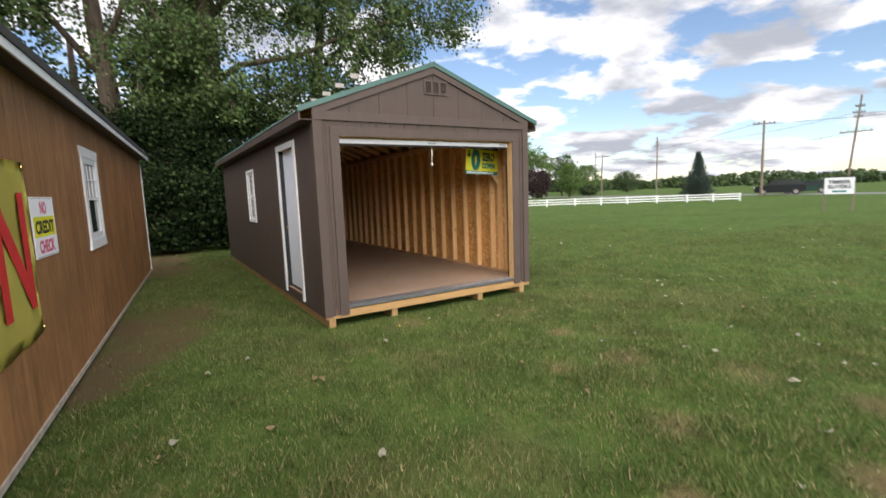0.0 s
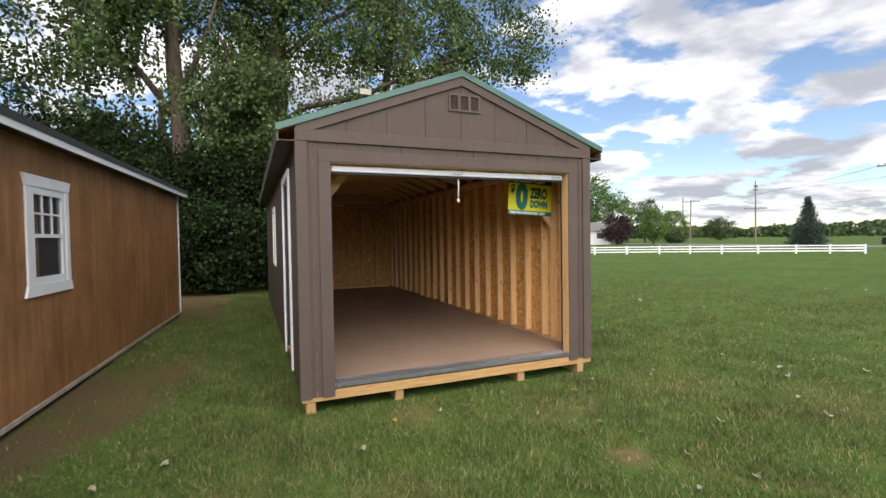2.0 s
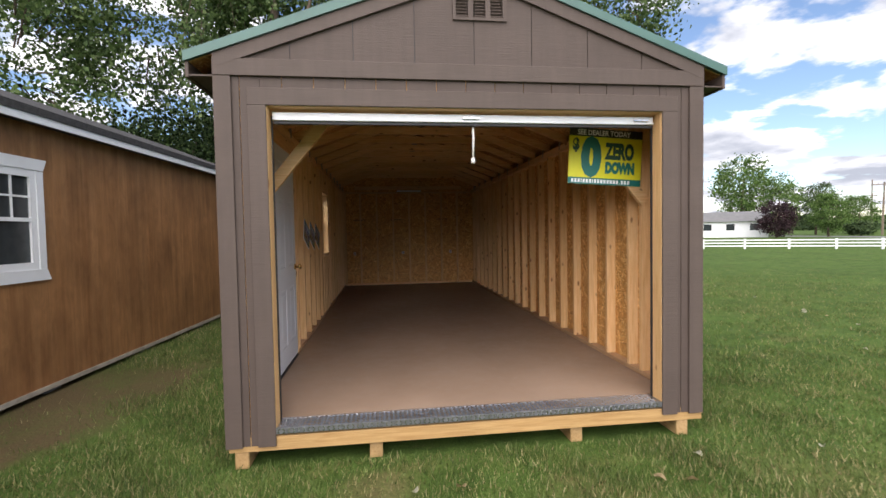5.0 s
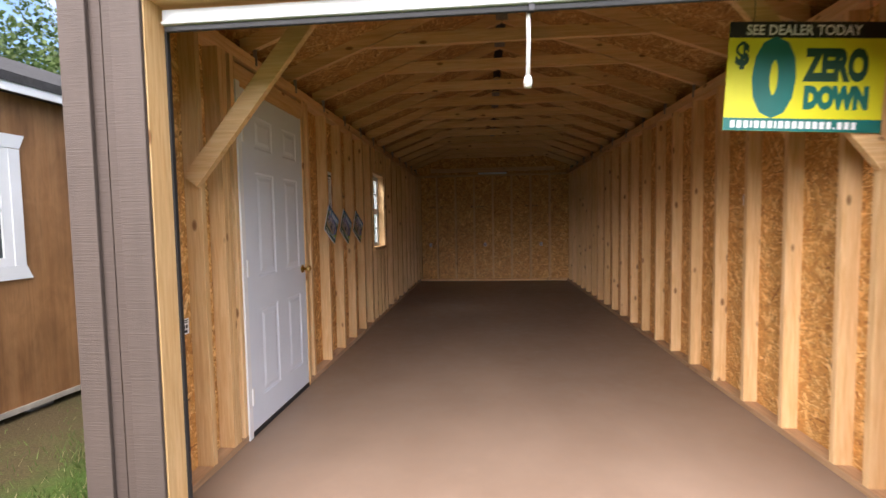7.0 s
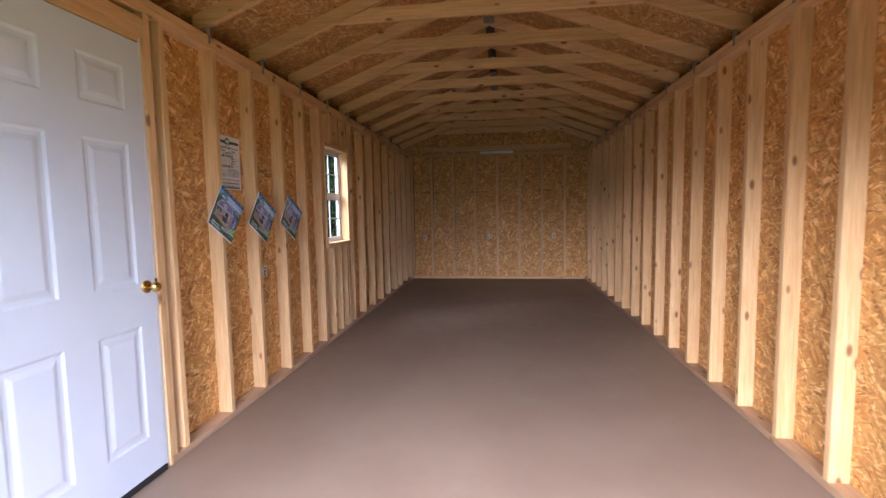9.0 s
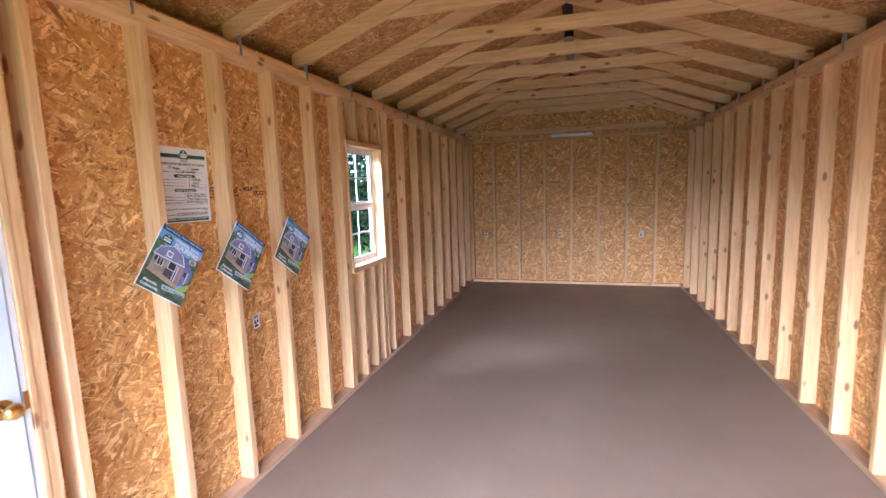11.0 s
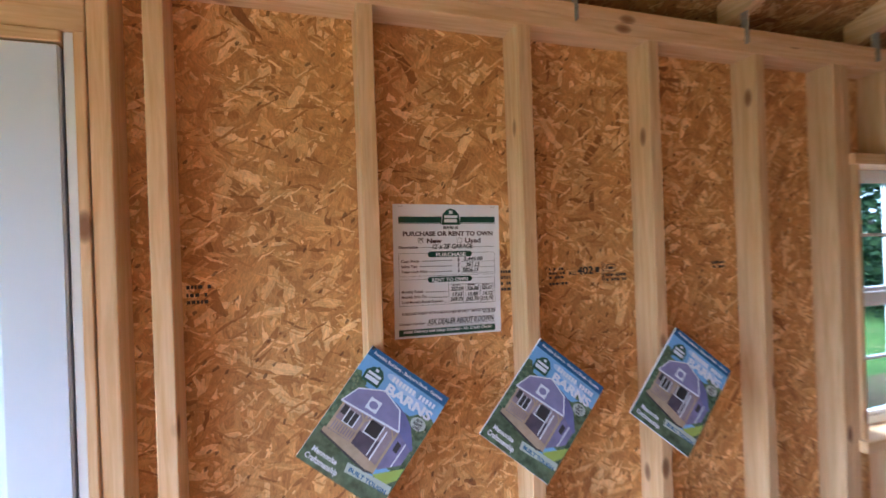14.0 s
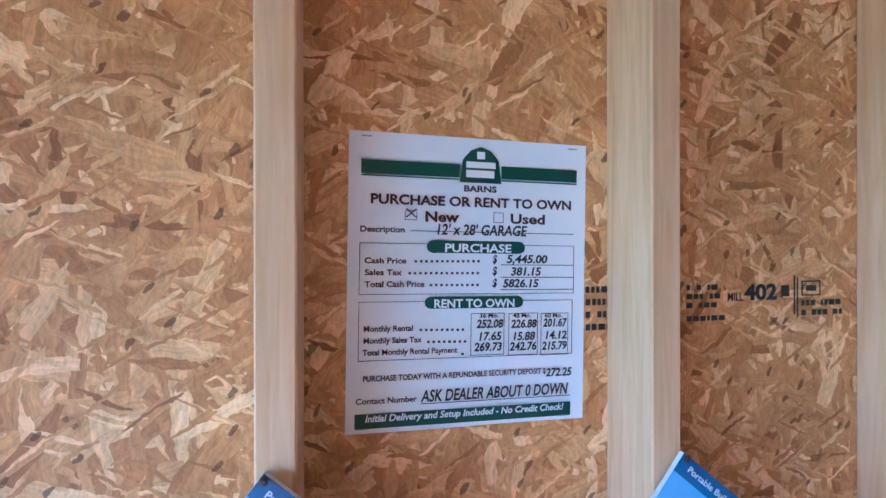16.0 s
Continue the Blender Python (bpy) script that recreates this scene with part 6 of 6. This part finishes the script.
def pole(x, y, height, arms, lean=(0, 0), face=(0.35, -0.94), radius=0.14):
    """A timber utility pole with crossarms and insulators."""
    ob = empty("utility_pole", pose(x, y, 0))
    tagged(ob, "weathered timber utility pole with a crossarm", "utility pole", "utility poles")
    bm = bmesh.new()
    tube(bm, [(0, 0, 0), (lean[0], lean[1], height)], [radius, radius * 0.65], 8)
    part("mast", bm, M_pole, ob)
    f = Vector((*face, 0)).normalized()
    for z, half in arms:
        c = Vector((lean[0] * z / height, lean[1] * z / height, z))
        bm = bmesh.new()
        tube(bm, [c - f * half, c + f * half], [0.07, 0.07], 4)
        arm = part("crossarm", bm, M_pole, ob)
        for s in (-0.9, -0.45, 0.45, 0.9):
            bm = bmesh.new()
            tube(bm, [c + f * half * s, c + f * half * s + Vector((0, 0, 0.25))], [0.05, 0.03], 6)
            part("insulator", bm, M_dark_metal, arm)
    return ob


pole(52.35, 20.5, 7.9, [(7.55, 1.0)], (0.4, 0.2), (0.42, -0.91))
pole(69.1, 19.2, 11.2, [(7.0, 1.5), (9.2, 0.55), (9.9, 0.45), (8.7, 0.4)], (0.3, -0.8), (0.3, -0.95))
pole(75.6, 49.6, 10.2, [(5.6, 1.6), (8.6, 0.3), (9.2, 0.3)], (0.1, 0.1), (0.6, -0.8))
pole(79.9, 68.0, 9.0, [(6.3, 0.7)], (0, 0), (0.65, -0.75))
pole(65.8, 53.8, 7.2, [(6.9, 1.3)], (0.2, 0.0), (0.65, -0.75))
for k, (a, b) in enumerate((((52.7, 20.7, 7.8), (65.9, 53.8, 7.1)), ((69.4, 18.4, 9.3), (75.7, 49.7, 8.7)), ((52.7, 20.7, 7.5), (60.0, -40.0, 7.5)), ((69.4, 18.4, 9.0), (80.0, -60.0, 9.5)), ((69.4, 18.4, 7.2), (75.7, 49.7, 5.8)), ((75.7, 49.7, 8.7), (80.0, 68.0, 7.0)))):
    bm = bmesh.new()
    A, B = Vector(a), Vector(b)
    tube(bm, [A.lerp(B, i / 10) - Vector((0, 0, 1.0 - 4 * (i / 10 - 0.5) ** 2)) * 0.8 for i in range(11)], [0.016] * 11, 4)
    tagged(link("power_line", bm, M_dark_metal), "thin dark overhead power line", "cable", "power lines")

# roadside sign
rs = empty("roadside_sign", Matrix.Translation((26.42, 5.0, 0)) @ pose(0, 0, 0, 0, 0, -70))
tagged(rs, "white roadside sign on two posts with dark lettering", "sign")
part("panel", boxes((0, 1.13, -0.02, 0.02, 0.86, 1.66), bevel=0.005), M_paper, rs)
for u in (0.02, 1.11):
    part("post", boxes((u - 0.04, u + 0.04, 0.021, 0.09, 0.0, 1.68)), M_pole, rs)
for txt, z, w2 in (("TIMBER", 1.36, 0.86), ("BUYERS", 1.13, 0.86)):
    bm = bmesh.new()
    flat(bm, text_mesh(txt, 0.24, w2, 0.008), 0.135, 0, 0)
    bmesh.ops.transform(bm, matrix=Matrix.Translation((0, -0.022, z)) @ FACE_NY, verts=bm.verts)
    part("lettering", bm, M_ink_black, rs)
part("bar", boxes((0.30, 0.85, -0.0225, -0.0205, 0.95, 1.03)), M_teal, rs)
part("border", boxes((0.0, 1.13, -0.024, 0.024, 1.66, 1.69)), M_ink_black, rs)

# road and verge
bm = bmesh.new()
for a, b in ((Vector((59.5, -200, 0)), Vector((57.5, 120, 0))),):
    vs = [bm.verts.new(q) for q in ((a.x - 3.2, a.y, 0.006), (a.x + 3.2, a.y, 0.006), (b.x + 3.2, b.y, 0.006), (b.x - 3.2, b.y, 0.006))]
    bm.faces.new(vs)
tagged(link("road", bm, M_road), "grey country road beyond the lawn", "road", kind="structure")


def car(x, y, turn, paint, glass_mat, long_, high, label, pickup=False):
    """A vehicle in profile: shaped body, glasshouse, wheels, lamps."""
    ob = empty("car", pose(x, y, 0, 0, 0, turn))
    tagged(ob, label, "car", "vehicles on the road")
    l_, h = long_ / 2, high
    body = [(-l_, 0.35), (-l_ + 0.05, h * 0.58), (-l_ + 0.9, h * 0.64), (l_ - 0.35, h * 0.66), (l_, h * 0.58), (l_, 0.35), (l_ - 0.3, 0.28), (-l_ + 0.3, 0.28)]
    part("body", prism(body, "y", -0.88, 0.88), paint, ob)
    cab = [(-l_ + 1.1, h * 0.64), (-l_ + 1.75, h * 0.97), (l_ - 0.75, h), (l_ - 0.2, h * 0.66)] if not pickup else [(-l_ + 1.3, h * 0.64), (-l_ + 1.9, h * 0.98), (0.55, h), (0.85, h * 0.66)]
    part("cabin", prism(cab, "y", -0.74, 0.74), glass_mat, ob, "dark windows")
    top = [(cab[1][0], cab[1][1]), (cab[1][0] - 0.05, cab[1][1] - 0.06), (cab[2][0] + 0.05, cab[2][1] - 0.06), (cab[2][0], cab[2][1] + 0.02)]
    part("roof_panel", prism(top, "y", -0.75, 0.75), paint, ob)
    for xx in (-l_ + 0.85, l_ - 0.85):
        for yy in (-0.80, 0.80):
            bm = bmesh.new()
            tube(bm, [(xx, yy - 0.11, 0.34), (xx, yy + 0.11, 0.34)], [0.34, 0.34], 16)
            wheel = part("wheel", bm, M_black, ob)
            bm = bmesh.new()
            tube(bm, [(xx, yy - 0.12, 0.34), (xx, yy + 0.12, 0.34)], [0.2, 0.2], 12)
            part("rim", bm, M_galv, wheel)
    for yy in (-0.65, 0.65):
        part("headlight", boxes((-l_ - 0.01, -l_ + 0.03, yy - 0.15, yy + 0.15, h * 0.45, h * 0.55)), M_paper, ob)
        part("tail_light", boxes((l_ - 0.03, l_ + 0.01, yy - 0.1, yy + 0.1, h * 0.42, h * 0.56)), M_red, ob)


car(56.3, 20.6, -64, plain("dark_car_paint", (0.02, 0.022, 0.025), 0.25, 0.3), M_dark_glass, 4.6, 1.65, "dark sport utility vehicle on the road")
car(60.8, 20.1, -68, plain("green_car_paint", (0.03, 0.07, 0.055), 0.25, 0.3), M_dark_glass, 4.8, 1.45, "dark green car on the road")

# white house
hs = empty("far_house", pose(49.6, 60.5, 0, 0, 0, -38))
tagged(hs, "low white house with a grey roof behind trees", "house")
part("wall", boxes((-5, 4, -3, 3, 0, 2.3)), M_white, hs)
part("roof", prism([(-3.4, 2.25), (3.4, 2.25), (0, 3.7)], "x", -5.3, 4.3), M_road, hs)
for x in (-3.2, -0.4, 2.4):
    win = part("window", boxes((x - 0.5, x + 0.5, -3.03, -3.0, 1.0, 1.9)), M_dark_glass, hs)
    part("frame", boxes((x - 0.56, x + 0.56, -3.02, -2.99, 0.94, 0.999), (x - 0.56, x + 0.56, -3.02, -2.99, 1.901, 1.96)), M_vinyl, win)

# far woods along the horizon
rng = np.random.default_rng(51)
P, S = [], []
for k in range(1500):
    ang = rng.uniform(-75, 100)
    dist = rng.uniform(170, 240)
    hh = rng.uniform(2.8, 4.6) * (0.95 + 0.16 * math.sin(ang * 0.31) + 0.12 * math.sin(ang * 0.83)) * dist / 200
    cx, cy = math.cos(math.radians(ang)) * dist, math.sin(math.radians(ang)) * dist
    m = 55
    q = rng.normal(size=(m, 3))
    q /= np.linalg.norm(q, axis=1)[:, None]
    P.append(np.array([cx, cy, hh * 0.48]) + q * np.array([hh * 0.65, hh * 0.65, hh * 0.5]))
    S.append(rng.uniform(0.8, 1.5, m))
woods = cloud_mesh("backdrop_woods", np.concatenate(P), np.concatenate(S), 0.2, M_leaf_far, None, 0.9, 52)
tagged(woods, "far green woods along the horizon", "woods", kind="stuff")

# ---------------------------------------------------------------- grass
def blades(name, n, x0, x1, y0, y1, h0, h1, width, seed, fade=(0, 0, 0, 0)):
    rng = np.random.default_rng(seed)
    x, y = rng.uniform(x0, x1, n), rng.uniform(y0, y1, n)
    tuft = np.sin(x * 2.1 + 1.3 * np.sin(y * 1.7)) * np.sin(y * 2.6 + 0.7 * np.sin(x * 3.1)) + 0.5 * np.sin(x * 7.3 + y * 5.1)
    keep = rng.random(n) < 0.80 + 0.18 * tuft
    inside = (x > -0.04) & (x < W + 0.04) & (y > 0.0) & (y < L)
    shed_in = x < -2.46 + 0.0743 * y
    edge = -1.58 + 0.48 * np.minimum(y, 1.6) + 0.25 * np.sin(y * 2.9 + 1.2 * np.sin(x * 2.3)) + 0.15 * np.sin(y * 6.1 + x * 3.0)
    bare = np.clip((edge - x) / 0.35, 0, 1) * np.interp(y, [-1.8, -0.7, 2.4, 3.3, 5.9, 6.7, 14], [0, 0.96, 0.96, 0.10, 0.10, 0.95, 0.97])
    worn = np.clip((np.sin(x * 1.9 + 2.2 * np.sin(y * 0.8 + 1.0)) * np.sin(y * 2.3 + 1.4 * np.sin(x * 1.1)) - 0.6) * 2.0, 0, 0.55)
    bare = np.maximum(bare, worn)
    dry = 0.04 + 0.16 * np.clip(np.sin(x * 1.3 + 1.9 * np.sin(y * 0.9)) * np.sin(y * 1.7 + 1.2 * np.sin(x * 1.6 + 0.5)) - 0.15, 0, 1) + 0.12 * np.clip(np.sin(x * 5.1 + 2 * np.sin(y * 3.3)) * np.sin(y * 4.7 + x), 0, 1)
    for px, py, r, deep in PATCHES:
        f = np.clip(1.25 - np.hypot(x - px, (y - py) * 1.25) / r + 0.3 * np.sin(x * 11 + 3 * np.sin(y * 9)) , 0, 1)
        bare = np.maximum(bare, f * deep)
        dry = np.maximum(dry, (0.25 + 0.5 * deep) * f)
    for q, lo, hi, (fa, fb) in ((x, x0, x1, fade[:2]), (y, y0, y1, fade[2:])):
        if fa:
            keep &= rng.random(n) < (q - lo) / fa
        if fb:
            keep &= rng.random(n) < (hi - q) / fb
    dry = rng.random(n) < dry
    keep &= ~inside & ~shed_in & (rng.random(n) > bare)
    x, y, tuft, dry = x[keep], y[keep], tuft[keep], dry[keep]
    m = len(x)
    a = rng.uniform(0, 2 * math.pi, m)
    h = rng.uniform(h0, h1, m) * (0.85 + 0.25 * tuft)
    lean = rng.uniform(0.1, 0.9, m) * h
    b = rng.uniform(0, 2 * math.pi, m)
    w = width * rng.uniform(0.7, 1.3, m)
    v0 = np.stack([x - np.cos(a) * w, y - np.sin(a) * w, np.zeros(m)], 1)
    v1 = np.stack([x + np.cos(a) * w, y + np.sin(a) * w, np.zeros(m)], 1)
    v2 = np.stack([x + np.cos(b) * lean, y + np.sin(b) * lean, h], 1)
    verts = np.stack([v0, v1, v2], 1).reshape(-1, 3)
    me = bpy.data.meshes.new(name)
    me.vertices.add(len(verts))
    me.vertices.foreach_set("co", verts.astype(np.float32).ravel())
    me.loops.add(3 * m)
    me.loops.foreach_set("vertex_index", np.arange(3 * m, dtype=np.int32))
    me.polygons.add(m)
    me.polygons.foreach_set("loop_start", np.arange(0, 3 * m, 3, dtype=np.int32))
    me.update(calc_edges=True)
    me.materials.append(M_grass)
    me.materials.append(M_straw)
    me.polygons.foreach_set("material_index", dry.astype(np.int32))
    ob = new(name, me)
    return tagged(ob, "short mown lawn grass with yellowed tufts", "grass", kind="stuff")


blades("grass", 420000, -2.6, 6.5, -7.6, 1.2, 0.02, 0.07, 0.0032, 61, (0, 2.5, 1.5, 0))
blades("grass", 160000, -2.6, 16.0, 1.2, 13.0, 0.03, 0.07, 0.0045, 62, (0, 7, 0, 5))
blades("grass", 190000, 3.5, 22.0, -10.0, 2.0, 0.03, 0.07, 0.0045, 63, (2, 8, 4, 0))
blades("grass", 60000, -2.4, 0.0, 0.0, 13.0, 0.03, 0.08, 0.003, 64)

# fallen leaves
rng = random.Random(71)
for k in range(95):
    if k < 60:
        x, y = rng.uniform(-2.0, 6.5), rng.uniform(-5.2, -0.3)
    else:
        x, y = rng.uniform(3.8, 16), rng.uniform(-3, 9)
    if k == 0:
        x, y = 0.72, -0.55
    if k == 1:
        x, y = 1.18, -0.50
    s = rng.uniform(0.024, 0.042)
    bm = bmesh.new()
    ring = [bm.verts.new((s * math.cos(t_) * (1.0 if abs(t_) > 0.3 else 1.35), s * 0.72 * math.sin(t_), 0.012 * math.sin(2 * t_ + k))) for t_ in [i * math.pi / 5 for i in range(10)]]
    c = bm.verts.new((0, 0, -0.006))
    for i in range(10):
        bm.faces.new([ring[i], ring[(i + 1) % 10], c])
    bmesh.ops.solidify(bm, geom=bm.faces[:], thickness=0.0012)
    kind = M_leaf_yellow if k == 0 else rng.choice((M_leaf_pale, M_leaf_pale, M_leaf_dry))
    lf = link("fallen_leaf", bm, kind)
    lf.matrix_world = pose(x, y, 0.045, rng.uniform(-25, 25), rng.uniform(-25, 25), rng.uniform(0, 360))
    tagged(lf, "yellow fallen leaf on the grass" if k == 0 else "pale dry fallen leaf on the grass", "leaf", "fallen leaves")

# the trees and all that lies beyond stand a little askew to the garage
ASKEW = pose(1.665, 0, 0) @ pose(0, 0, 0, 0, 0, -2.2) @ pose(-1.665, 0, 0)
YARD = {"poplar_tree", "shrub_thicket", "woodland_edge", "far_tree", "far_bush", "spruce_tree", "rail_fence",
        "utility_pole", "power_line", "roadside_sign", "road", "car", "far_house", "backdrop_woods"}
for ob in list(scene.objects):
    if ob.parent is None and ob.name.split(".")[0] in YARD:
        ob.matrix_world = ASKEW @ ob.matrix_world
